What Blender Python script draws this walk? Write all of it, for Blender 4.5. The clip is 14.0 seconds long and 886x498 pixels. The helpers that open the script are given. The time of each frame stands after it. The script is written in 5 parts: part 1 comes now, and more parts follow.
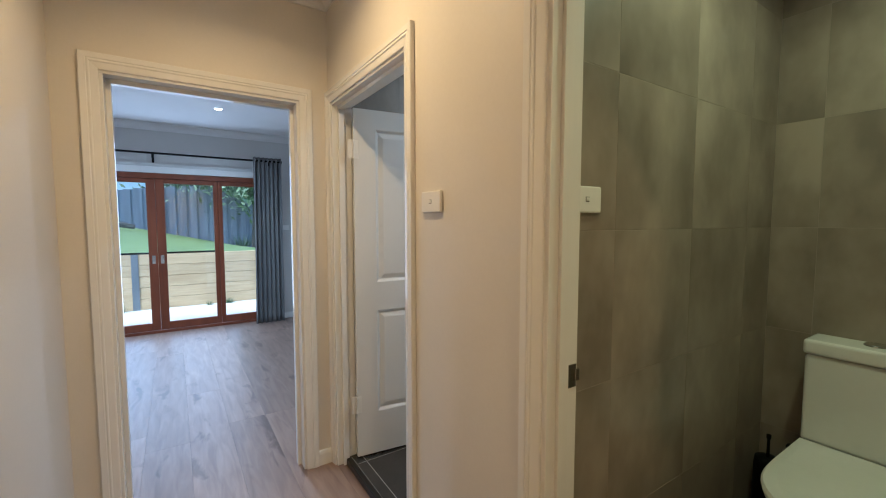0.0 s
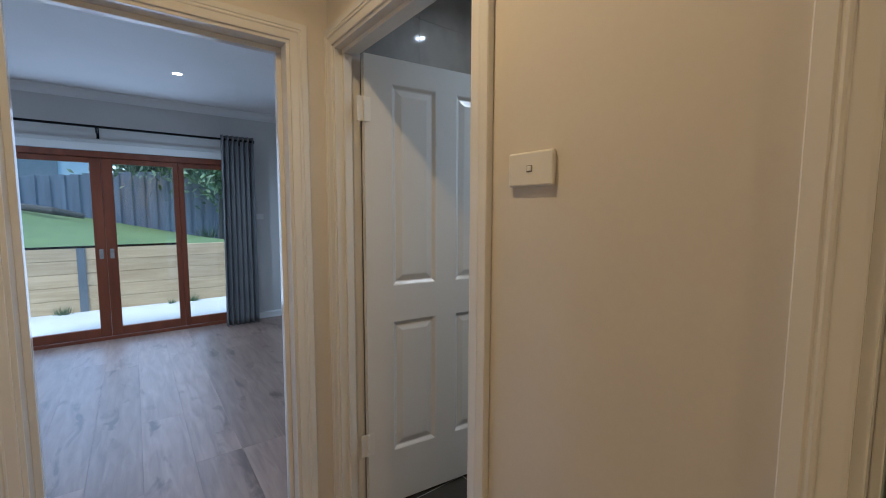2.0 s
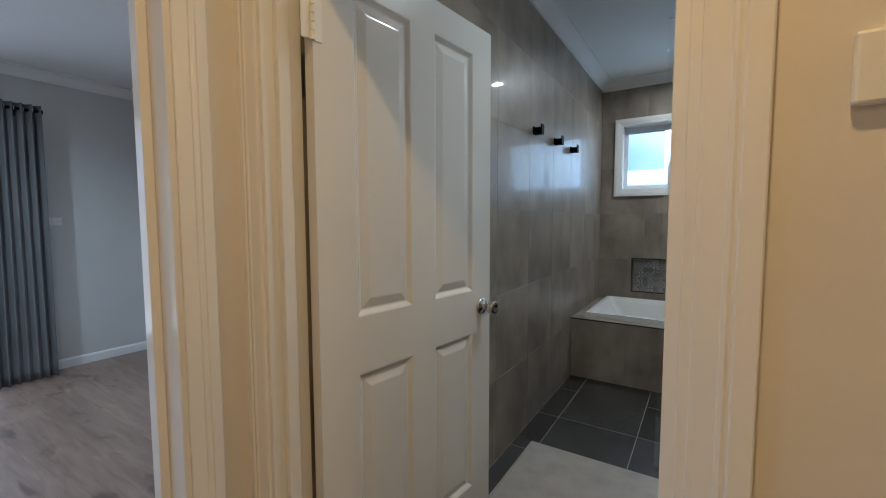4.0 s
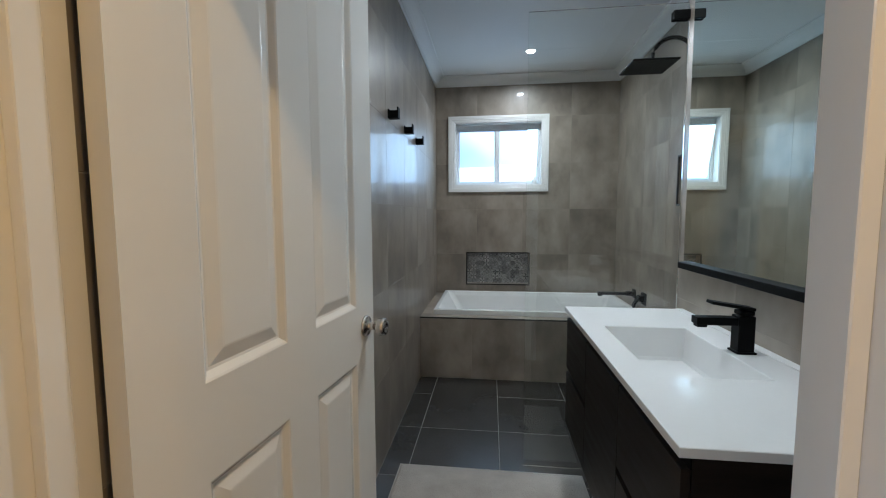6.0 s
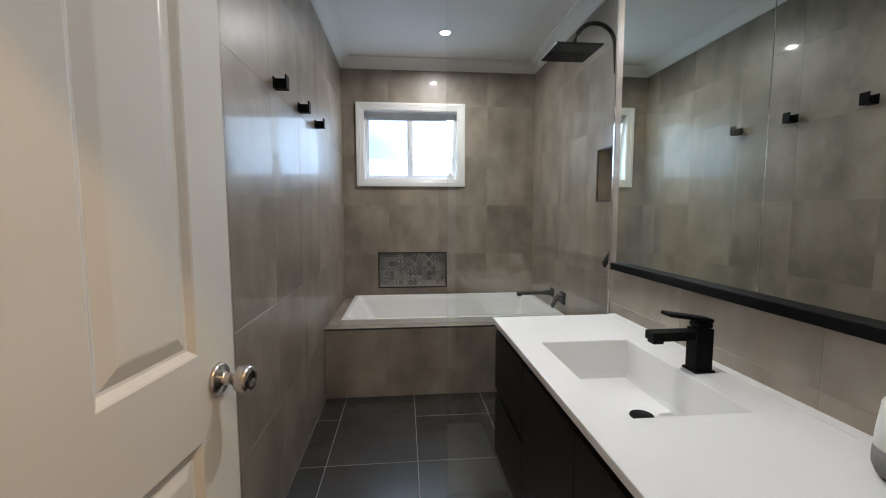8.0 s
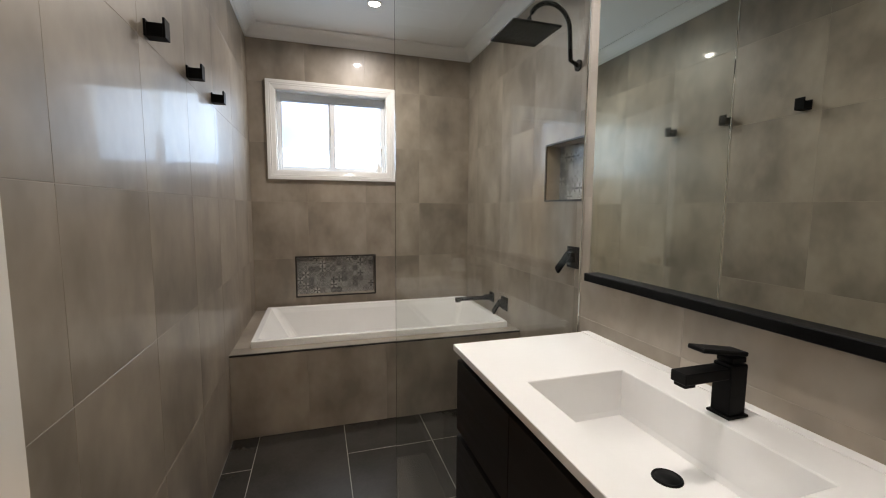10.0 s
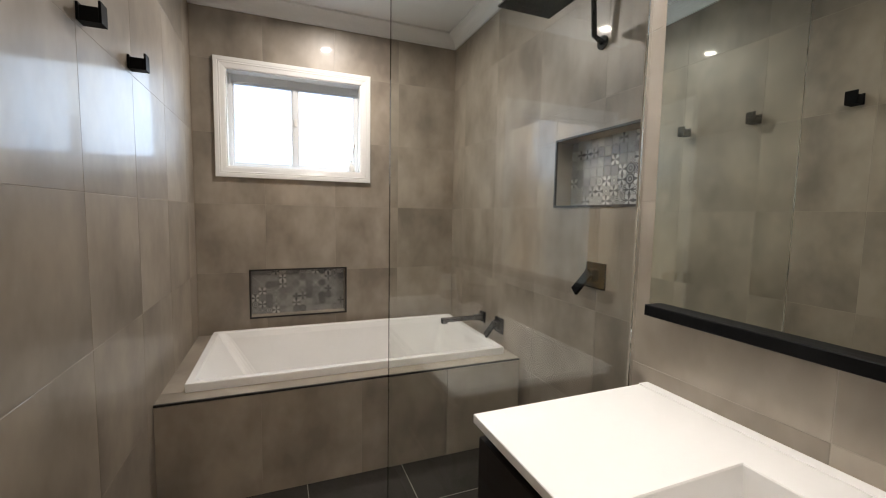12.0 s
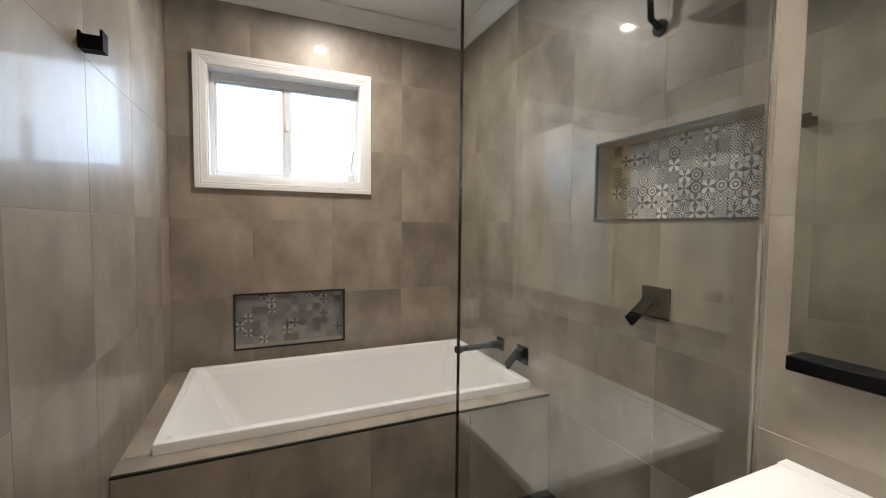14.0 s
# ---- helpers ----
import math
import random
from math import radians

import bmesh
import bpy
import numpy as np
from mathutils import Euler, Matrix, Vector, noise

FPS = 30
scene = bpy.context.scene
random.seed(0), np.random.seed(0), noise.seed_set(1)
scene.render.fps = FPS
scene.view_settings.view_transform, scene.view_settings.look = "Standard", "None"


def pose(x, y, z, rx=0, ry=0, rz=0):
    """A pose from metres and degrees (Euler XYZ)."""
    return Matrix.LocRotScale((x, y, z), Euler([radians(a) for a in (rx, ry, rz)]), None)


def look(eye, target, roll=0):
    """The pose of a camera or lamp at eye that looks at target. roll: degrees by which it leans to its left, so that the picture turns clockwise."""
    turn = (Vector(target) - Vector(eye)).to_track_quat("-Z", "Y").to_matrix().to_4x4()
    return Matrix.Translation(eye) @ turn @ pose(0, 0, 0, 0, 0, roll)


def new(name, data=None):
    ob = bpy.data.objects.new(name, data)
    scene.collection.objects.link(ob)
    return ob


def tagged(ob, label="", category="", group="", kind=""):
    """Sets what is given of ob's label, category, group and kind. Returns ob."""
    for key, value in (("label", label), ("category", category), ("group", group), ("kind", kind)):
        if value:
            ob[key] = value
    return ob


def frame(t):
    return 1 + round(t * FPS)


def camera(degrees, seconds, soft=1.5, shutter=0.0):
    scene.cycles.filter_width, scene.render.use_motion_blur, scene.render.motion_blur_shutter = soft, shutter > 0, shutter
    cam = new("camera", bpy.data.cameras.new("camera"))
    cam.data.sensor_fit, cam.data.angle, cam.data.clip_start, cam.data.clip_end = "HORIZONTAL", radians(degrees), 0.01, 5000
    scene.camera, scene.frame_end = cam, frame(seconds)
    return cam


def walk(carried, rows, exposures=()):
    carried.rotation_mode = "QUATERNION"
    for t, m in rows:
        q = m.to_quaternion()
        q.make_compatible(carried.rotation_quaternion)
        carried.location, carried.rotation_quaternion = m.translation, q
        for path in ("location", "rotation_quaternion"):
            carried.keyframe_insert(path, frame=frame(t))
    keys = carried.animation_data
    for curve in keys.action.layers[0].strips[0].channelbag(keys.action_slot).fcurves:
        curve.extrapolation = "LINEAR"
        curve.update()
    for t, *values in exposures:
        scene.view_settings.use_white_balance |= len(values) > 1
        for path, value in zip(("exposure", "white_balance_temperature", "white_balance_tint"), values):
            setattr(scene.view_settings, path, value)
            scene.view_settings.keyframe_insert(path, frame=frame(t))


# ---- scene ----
cam = camera(94.7, 14.0, soft=1.1)
PATH = [
    (0, (2.263, -0.74, 1.406), (0.596, 0.357, 1.271), 0.0),
    (0.5, (2.15, -0.69, 1.403), (0.48, 0.4, 1.251), 0.0),
    (1, (2.024, -0.691, 1.395), (0.368, 0.418, 1.228), 0.0),
    (1.5, (1.828, -0.702, 1.399), (0.2, 0.446, 1.222), 0.1),
    (2, (1.659, -0.678, 1.381), (0.071, 0.525, 1.202), 0.2),
    (2.2, (1.581, -0.662, 1.38), (0.016, 0.571, 1.201), 0.2),
    (4.3, (0.824, -0.538, 1.318), (-0.134, 1.212, 1.175), -0.2),
    (4.5, (0.784, -0.501, 1.317), (-0.092, 1.291, 1.17), -0.2),
    (5, (0.688, -0.445, 1.315), (0.044, 1.442, 1.163), -0.3),
    (5.5, (0.598, -0.402, 1.322), (0.179, 1.547, 1.165), -0.3),
    (6, (0.552, -0.351, 1.32), (0.32, 1.628, 1.156), -0.2),
    (6.5, (0.529, -0.265, 1.316), (0.434, 1.726, 1.143), -0.1),
    (7, (0.524, -0.163, 1.317), (0.527, 1.829, 1.137), -0.0),
    (7.5, (0.54, -0.067, 1.316), (0.631, 1.922, 1.133), -0.0),
    (8, (0.547, -0.001, 1.316), (0.735, 1.982, 1.137), -0.1),
    (8.5, (0.524, 0.067, 1.32), (0.82, 2.037, 1.147), -0.2),
    (10.8, (0.479, 0.558, 1.34), (1.138, 2.435, 1.134), 0.7),
    (11, (0.502, 0.605, 1.334), (1.168, 2.48, 1.136), 0.7),
    (11.5, (0.514, 0.699, 1.326), (1.215, 2.562, 1.138), 0.9),
    (12, (0.505, 0.82, 1.335), (1.242, 2.672, 1.167), 1.0),
    (12.5, (0.485, 0.937, 1.336), (1.257, 2.776, 1.194), 0.9),
    (13, (0.47, 1.016, 1.348), (1.263, 2.848, 1.23), 0.8),
    (13.5, (0.467, 1.077, 1.352), (1.27, 2.905, 1.245), 0.7),
    (14, (0.47, 1.167, 1.35), (1.274, 2.995, 1.241), 0.6),
]
EXPOSURES = [(0, 2.15, 5100, 4), (1, 1.9, 5100, 4), (2, 1.56, 5050, 5), (4.5, 1.84, 5700, 5), (5.5, 2.0, 5500, 4), (6.5, 2.15, 5750, 7), (8.5, 2.22, 6500, 13), (11, 2.45, 7100, 15), (14, 2.53, 7100, 15)]
walk(cam, [(t, look(eye, target, roll)) for t, eye, target, roll in PATH], EXPOSURES)


# ---------------------------------------------------------------- world, sun
def make_world():
    w = bpy.data.worlds.new("sky")
    scene.world = w
    w.use_nodes = True
    nt = w.node_tree
    bg = nt.nodes["Background"]
    sky = nt.nodes.new("ShaderNodeTexSky")
    sky.sky_type = 'NISHITA'
    sky.sun_disc = False
    sky.sun_elevation = radians(38)
    sky.sun_rotation = radians(200)
    nt.links.new(sky.outputs[0], bg.inputs[0])
    bg.inputs[1].default_value = SKY


SKY = 0.15
make_world()
sun_data = bpy.data.lights.new("sun", "SUN")
sun_data.energy, sun_data.angle, sun_data.color = 1.5, radians(12), (1.0, 0.96, 0.9)
sun = new("sun", sun_data)
sun.matrix_world = look((0, 0, 30), (-8, 22, 0))

WARM = (1.0, 0.60, 0.23)
# bedroom downlight tint, bluish to stand in for the garden doors' daylight
COOL = (0.74, 0.87, 1.0)
NEUTRAL = (0.97, 0.96, 0.93)
P_HALL, P_BATH, P_BED, P_WC, GLOW = 2.7, 2.95, 3.9, 1.45, 0.50


# ---------------------------------------------------------------- materials
def base_mat(name, colour, rough=0.5, metal=0.0):
    m = bpy.data.materials.new(name)
    m.use_nodes = True
    b = m.node_tree.nodes["Principled BSDF"]
    b.inputs["Base Color"].default_value = (*colour, 1)
    b.inputs["Roughness"].default_value = rough
    b.inputs["Metallic"].default_value = metal
    return m, m.node_tree, b


def varied(name, dark, light, rough=(0.4, 0.6), scale=4.0, fine=60.0, stretch=(1, 1, 1), bump=0.05, dist=0.002,
           rand=0.0, metal=0.0, contrast=(0.3, 0.7), bump_scale=None, grain=0.22, detail=5.0):
    """Two-scale procedural surface: broad clouds, fine grain, per-object shade."""
    m, nt, b = base_mat(name, light, rough[0], metal)
    N, L = nt.nodes, nt.links
    tc = N.new("ShaderNodeTexCoord")
    info = N.new("ShaderNodeObjectInfo")
    shift = N.new("ShaderNodeVectorMath")
    shift.operation = 'SCALE'
    shift.inputs[0].default_value = (37.0, 53.0, 71.0)
    L.new(info.outputs["Random"], shift.inputs["Scale"])
    mp = N.new("ShaderNodeMapping")
    mp.inputs["Scale"].default_value = stretch
    L.new(tc.outputs["Object"], mp.inputs["Vector"])
    add = N.new("ShaderNodeVectorMath")
    L.new(mp.outputs[0], add.inputs[0])
    L.new(shift.outputs[0], add.inputs[1])
    n1 = N.new("ShaderNodeTexNoise")
    n1.inputs["Scale"].default_value, n1.inputs["Detail"].default_value = scale, detail
    n1.inputs["Roughness"].default_value = 0.55
    n2 = N.new("ShaderNodeTexNoise")
    n2.inputs["Scale"].default_value, n2.inputs["Detail"].default_value = fine, 3
    L.new(add.outputs[0], n1.inputs["Vector"])
    L.new(add.outputs[0], n2.inputs["Vector"])
    mix = N.new("ShaderNodeMath")
    mix.operation = 'MULTIPLY_ADD'
    mix.inputs[1].default_value = grain
    L.new(n2.outputs[0], mix.inputs[0])
    half = N.new("ShaderNodeMath")
    half.operation = 'MULTIPLY'
    half.inputs[1].default_value = 1.0 - grain
    L.new(n1.outputs[0], half.inputs[0])
    L.new(half.outputs[0], mix.inputs[2])
    ramp = N.new("ShaderNodeValToRGB")
    ramp.color_ramp.elements[0].position, ramp.color_ramp.elements[0].color = contrast[0], (*dark, 1)
    ramp.color_ramp.elements[1].position, ramp.color_ramp.elements[1].color = contrast[1], (*light, 1)
    L.new(mix.outputs[0], ramp.inputs[0])
    out = ramp.outputs[0]
    if rand:
        mr = N.new("ShaderNodeMapRange")
        mr.inputs["To Min"].default_value, mr.inputs["To Max"].default_value = 1 - rand, 1 + rand
        L.new(info.outputs["Random"], mr.inputs["Value"])
        mul = N.new("ShaderNodeVectorMath")
        mul.operation = 'SCALE'
        L.new(out, mul.inputs[0])
        L.new(mr.outputs[0], mul.inputs["Scale"])
        out = mul.outputs[0]
    L.new(out, b.inputs["Base Color"])
    rr = N.new("ShaderNodeMapRange")
    rr.inputs["From Min"].default_value, rr.inputs["From Max"].default_value = 0.3, 0.7
    rr.inputs["To Min"].default_value, rr.inputs["To Max"].default_value = rough
    L.new(n1.outputs[0], rr.inputs["Value"])
    L.new(rr.outputs[0], b.inputs["Roughness"])
    if bump:
        bp = N.new("ShaderNodeBump")
        bp.inputs["Strength"].default_value, bp.inputs["Distance"].default_value = bump, dist
        src = n2.outputs[0]
        if bump_scale:
            n3 = N.new("ShaderNodeTexNoise")
            n3.inputs["Scale"].default_value = bump_scale
            L.new(add.outputs[0], n3.inputs["Vector"])
            src = n3.outputs[0]
        L.new(src, bp.inputs["Height"])
        L.new(bp.outputs[0], b.inputs["Normal"])
    return m


def glass_mat(name, tint=(0.97, 1.0, 0.98), rough=0.0):
    m = bpy.data.materials.new(name)
    m.use_nodes = True
    nt = m.node_tree
    N, L = nt.nodes, nt.links
    N.remove(N["Principled BSDF"])
    g = N.new("ShaderNodeBsdfGlass")
    g.inputs["Color"].default_value = (*tint, 1)
    g.inputs["Roughness"].default_value = rough
    g.inputs["IOR"].default_value = 1.52
    L.new(g.outputs[0], N["Material Output"].inputs[0])
    return m


def frosted_mat():
    m, nt, b = base_mat("frosted_glass", (0.95, 0.97, 1.0), 0.45)
    b.inputs["Transmission Weight"].default_value = 1.0
    b.inputs["IOR"].default_value = 1.12
    return m


def glow_mat(name, colour, strength, cloud=0.0):
    m = bpy.data.materials.new(name)
    m.use_nodes = True
    nt = m.node_tree
    N, L = nt.nodes, nt.links
    N.remove(N["Principled BSDF"])
    em = N.new("ShaderNodeEmission")
    em.inputs[0].default_value, em.inputs[1].default_value = (*colour, 1), strength
    L.new(em.outputs[0], N["Material Output"].inputs[0])
    if cloud:
        tc = N.new("ShaderNodeTexCoord")
        n = N.new("ShaderNodeTexNoise")
        n.inputs["Scale"].default_value = 1.6
        L.new(tc.outputs["Object"], n.inputs["Vector"])
        r = N.new("ShaderNodeValToRGB")
        # hazy sky above, bluish distance below, with soft unevenness
        dot = N.new("ShaderNodeVectorMath")
        dot.operation = 'DOT_PRODUCT'
        L.new(tc.outputs["Object"], dot.inputs[0])
        dot.inputs[1].default_value = (0.45, 0.0, 0.65)
        add = N.new("ShaderNodeMath")
        L.new(dot.outputs["Value"], add.inputs[0])
        L.new(n.outputs[0], add.inputs[1])
        r.color_ramp.elements[0].position, r.color_ramp.elements[0].color = 0.15, (colour[0] * 0.34, colour[1] * 0.52, colour[2] * 0.70, 1)
        r.color_ramp.elements[1].position, r.color_ramp.elements[1].color = 0.60, (*colour, 1)
        L.new(add.outputs[0], r.inputs[0])
        L.new(r.outputs[0], em.inputs[0])
    return m


def mosaic_mat():
    """Printed encaustic-look mosaic: one of several motifs a tile."""
    m, nt, b = base_mat("patterned_mosaic", (0.3, 0.3, 0.3), 0.35)
    N, L = nt.nodes, nt.links

    def mth(op, a, c=None, v=None):
        n = N.new("ShaderNodeMath")
        n.operation = op
        L.new(a, n.inputs[0])
        if c is not None:
            L.new(c, n.inputs[1])
        if v is not None:
            n.inputs[1].default_value = v
        return n.outputs[0]
    tc = N.new("ShaderNodeTexCoord")
    sp = N.new("ShaderNodeSeparateXYZ")
    L.new(tc.outputs["Object"], sp.inputs[0])
    ax = mth('MULTIPLY', mth('ABSOLUTE', sp.outputs[0]), v=45.0)
    ay = mth('MULTIPLY', mth('ABSOLUTE', sp.outputs[1]), v=45.0)
    s = mth('ADD', ax, ay)
    d = mth('SQRT', mth('ADD', mth('MULTIPLY', ax, ax), mth('MULTIPLY', ay, ay)))
    mn = mth('MINIMUM', ax, ay)
    mx = mth('MAXIMUM', ax, ay)
    dia = mth('GREATER_THAN', mth('SINE', mth('MULTIPLY', s, v=14.0)), v=0.0)
    ring = mth('GREATER_THAN', mth('SINE', mth('MULTIPLY', d, v=12.5)), v=0.1)
    chk = mth('GREATER_THAN', mth('MULTIPLY', mth('SINE', mth('MULTIPLY', ax, v=12.5)), mth('SINE', mth('MULTIPLY', ay, v=12.5))), v=0.0)
    cross = mth('GREATER_THAN', mth('SUBTRACT', mth('MULTIPLY', mn, v=2.2), mth('MULTIPLY', mx, v=0.8)), v=0.05)
    star = mth('GREATER_THAN', mth('SINE', mth('ADD', mth('MULTIPLY', mn, v=15.0), mth('MULTIPLY', d, v=5.0))), v=0.0)
    info = N.new("ShaderNodeObjectInfo")
    rnd = info.outputs["Random"]
    cur = dia
    for i, motif in enumerate((ring, chk, cross, star)):
        sel = mth('GREATER_THAN', rnd, v=0.2 * (i + 1))
        mixn = N.new("ShaderNodeMix")
        L.new(sel, mixn.inputs[0])
        L.new(cur, mixn.inputs[2])
        L.new(motif, mixn.inputs[3])
        cur = mixn.outputs[0]
    wn = N.new("ShaderNodeTexWhiteNoise")
    wn.noise_dimensions = '1D'
    L.new(mth('MULTIPLY', rnd, v=317.0), wn.inputs["W"])
    ra = N.new("ShaderNodeValToRGB")
    ra.color_ramp.elements[0].color, ra.color_ramp.elements[1].color = (0.022, 0.023, 0.025, 1), (0.13, 0.13, 0.13, 1)
    rb = N.new("ShaderNodeValToRGB")
    rb.color_ramp.elements[0].color, rb.color_ramp.elements[1].color = (0.36, 0.36, 0.35, 1), (0.74, 0.73, 0.70, 1)
    L.new(wn.outputs["Value"], ra.inputs[0])
    L.new(wn.outputs["Value"], rb.inputs[0])
    mc = N.new("ShaderNodeMix")
    mc.data_type = 'RGBA'
    # faded prints: the contrast differs from tile to tile
    wc = N.new("ShaderNodeTexWhiteNoise")
    wc.noise_dimensions = '1D'
    L.new(mth('MULTIPLY', rnd, v=911.0), wc.inputs["W"])
    fade = N.new("ShaderNodeMapRange")
    fade.inputs["To Min"].default_value, fade.inputs["To Max"].default_value = 0.82, 1.10
    L.new(wc.outputs["Value"], fade.inputs["Value"])
    off = mth('MULTIPLY', mth('SUBTRACT', cur, v=0.5), fade.outputs[0])
    L.new(mth('ADD', off, v=0.46), mc.inputs[0])
    L.new(ra.outputs[0], mc.inputs[6])
    L.new(rb.outputs[0], mc.inputs[7])
    L.new(mc.outputs[2], b.inputs["Base Color"])
    return m


def wood_floor_mat():
    m, nt, b = base_mat("oak_plank", (0.4, 0.3, 0.2), 0.36)
    N, L = nt.nodes, nt.links
    tc = N.new("ShaderNodeTexCoord")
    info = N.new("ShaderNodeObjectInfo")
    sh = N.new("ShaderNodeVectorMath")
    sh.operation = 'SCALE'
    sh.inputs[0].default_value = (31.0, 47.0, 13.0)
    L.new(info.outputs["Random"], sh.inputs["Scale"])
    ad = N.new("ShaderNodeVectorMath")
    L.new(tc.outputs["Object"], ad.inputs[0])
    L.new(sh.outputs[0], ad.inputs[1])

    def noise_at(stretch, scale, detail=6):
        mp = N.new("ShaderNodeMapping")
        mp.inputs["Scale"].default_value = stretch
        L.new(ad.outputs[0], mp.inputs[0])
        n = N.new("ShaderNodeTexNoise")
        n.inputs["Scale"].default_value, n.inputs["Detail"].default_value = scale, detail
        n.inputs["Distortion"].default_value = 0.6
        L.new(mp.outputs[0], n.inputs["Vector"])
        return n.outputs[0]
    grain = noise_at((0.8, 6, 1), 4.0)
    blotch = noise_at((1.0, 2.6, 1), 2.6, 4)
    r1 = N.new("ShaderNodeValToRGB")
    r1.color_ramp.elements[0].position, r1.color_ramp.elements[0].color = 0.28, (0.180, 0.117, 0.090, 1)
    r1.color_ramp.elements[1].position, r1.color_ramp.elements[1].color = 0.72, (0.292, 0.203, 0.156, 1)
    L.new(grain, r1.inputs[0])
    r2 = N.new("ShaderNodeValToRGB")
    r2.color_ramp.elements[0].position, r2.color_ramp.elements[0].color = 0.32, (0.45, 0.42, 0.41, 1)
    r2.color_ramp.elements[1].position, r2.color_ramp.elements[1].color = 0.40, (1, 1, 1, 1)
    L.new(blotch, r2.inputs[0])
    mu = N.new("ShaderNodeMix")
    mu.data_type, mu.blend_type = 'RGBA', 'MULTIPLY'
    mu.inputs[0].default_value = 0.8
    L.new(r1.outputs[0], mu.inputs[6])
    L.new(r2.outputs[0], mu.inputs[7])
    mr = N.new("ShaderNodeMapRange")
    mr.inputs["To Min"].default_value, mr.inputs["To Max"].default_value = 0.80, 1.12
    L.new(info.outputs["Random"], mr.inputs["Value"])
    sc = N.new("ShaderNodeVectorMath")
    sc.operation = 'SCALE'
    L.new(mu.outputs[2], sc.inputs[0])
    L.new(mr.outputs[0], sc.inputs["Scale"])
    L.new(sc.outputs[0], b.inputs["Base Color"])
    bp = N.new("ShaderNodeBump")
    bp.inputs["Strength"].default_value, bp.inputs["Distance"].default_value = 0.15, 0.002
    L.new(grain, bp.inputs["Height"])
    L.new(bp.outputs[0], b.inputs["Normal"])
    return m


M_TILE = varied("taupe_porcelain_tile", (0.190, 0.158, 0.125), (0.360, 0.306, 0.247), (0.37, 0.45), 3.4, 26, (1.2, 0.75, 1), 0.05, 0.004, 0.075, bump_scale=5.0, contrast=(0.34, 0.66), grain=0.08, detail=3.6)
_tb = M_TILE.node_tree.nodes["Principled BSDF"]
_tb.inputs["Specular IOR Level"].default_value = 0.60
_tb.inputs["Coat Weight"].default_value, _tb.inputs["Coat Roughness"].default_value = 0.28, 0.05
M_FTILE = varied("charcoal_floor_tile", (0.030, 0.028, 0.025), (0.052, 0.048, 0.043), (0.22, 0.26), 3.0, 70, (1, 1, 1), 0.08, 0.002, 0.12)
M_GROUT = varied("grey_grout", (0.30, 0.26, 0.215), (0.40, 0.35, 0.29), (0.8, 0.9), 8, 120, bump=0.2)
M_FGROUT = varied("pale_floor_grout", (0.20, 0.19, 0.17), (0.30, 0.28, 0.25), (0.8, 0.9), 8, 120, bump=0.2)
M_WALL = varied("cream_wall_paint", (0.66, 0.62, 0.56), (0.72, 0.68, 0.62), (0.45, 0.6), 1.5, 90, bump=0.06, dist=0.001)
M_BEDWALL = varied("pale_grey_wall_paint", (0.56, 0.55, 0.53), (0.62, 0.61, 0.59), (0.5, 0.65), 1.5, 90, bump=0.06, dist=0.001)
M_CEIL = varied("white_ceiling_paint", (0.74, 0.74, 0.73), (0.80, 0.80, 0.79), (0.6, 0.8), 1.2, 80, bump=0.04, dist=0.001)
M_GLOSS = varied("white_gloss_enamel", (0.76, 0.75, 0.73), (0.80, 0.79, 0.77), (0.10, 0.12), 1.8, 45, (1, 1, 0.4), bump=0.0)
M_DOOR = varied("white_door_paint", (0.725, 0.715, 0.69), (0.745, 0.735, 0.71), (0.21, 0.22), 1.6, 60, (1, 1, 0.4), bump=0.0)
M_WHITE = varied("white_vanity_stone", (0.79, 0.785, 0.775), (0.83, 0.825, 0.815), (0.10, 0.14), 2, 60, bump=0.0)
M_ACRYL = varied("white_bath_acrylic", (0.80, 0.79, 0.77), (0.85, 0.84, 0.82), (0.12, 0.2), 2, 40, bump=0.0)
M_CERAM = varied("white_ceramic", (0.76, 0.76, 0.74), (0.82, 0.82, 0.80), (0.06, 0.12), 2, 40, bump=0.0)
M_PLAS = varied("white_plastic", (0.74, 0.73, 0.70), (0.80, 0.79, 0.76), (0.3, 0.4), 4, 80, bump=0.0)
M_BLACK = varied("matt_black_metal", (0.002, 0.002, 0.0022), (0.005, 0.005, 0.0052), (0.45, 0.55), 6, 90, bump=0.04, dist=0.0006)
M_BLACK.node_tree.nodes["Principled BSDF"].inputs["Specular IOR Level"].default_value = 0.09
M_DARKWOOD = varied("wenge_laminate", (0.007, 0.005, 0.004), (0.020, 0.014, 0.011), (0.42, 0.52), 3, 40, (2, 1, 14), 0.08, 0.001)
M_DARKWOOD.node_tree.nodes["Principled BSDF"].inputs["Specular IOR Level"].default_value = 0.18
M_STEEL = varied("brushed_steel", (0.42, 0.40, 0.38), (0.58, 0.56, 0.54), (0.2, 0.26), 8, 90, metal=1.0, bump=0.03)
M_CHROME = varied("polished_chrome", (0.7, 0.7, 0.7), (0.8, 0.8, 0.8), (0.05, 0.1), 8, 90, metal=1.0, bump=0.0)
M_TRIMSTEEL = varied("dark_tile_trim", (0.008, 0.007, 0.006), (0.018, 0.015, 0.013), (0.35, 0.5), 8, 90, bump=0.0)
M_PLANK = wood_floor_mat()
M_REDWOOD = varied("red_cedar_joinery", (0.12, 0.030, 0.012), (0.21, 0.056, 0.021), (0.29, 0.36), 3, 40, (3, 3, 0.4), 0.06, 0.001)
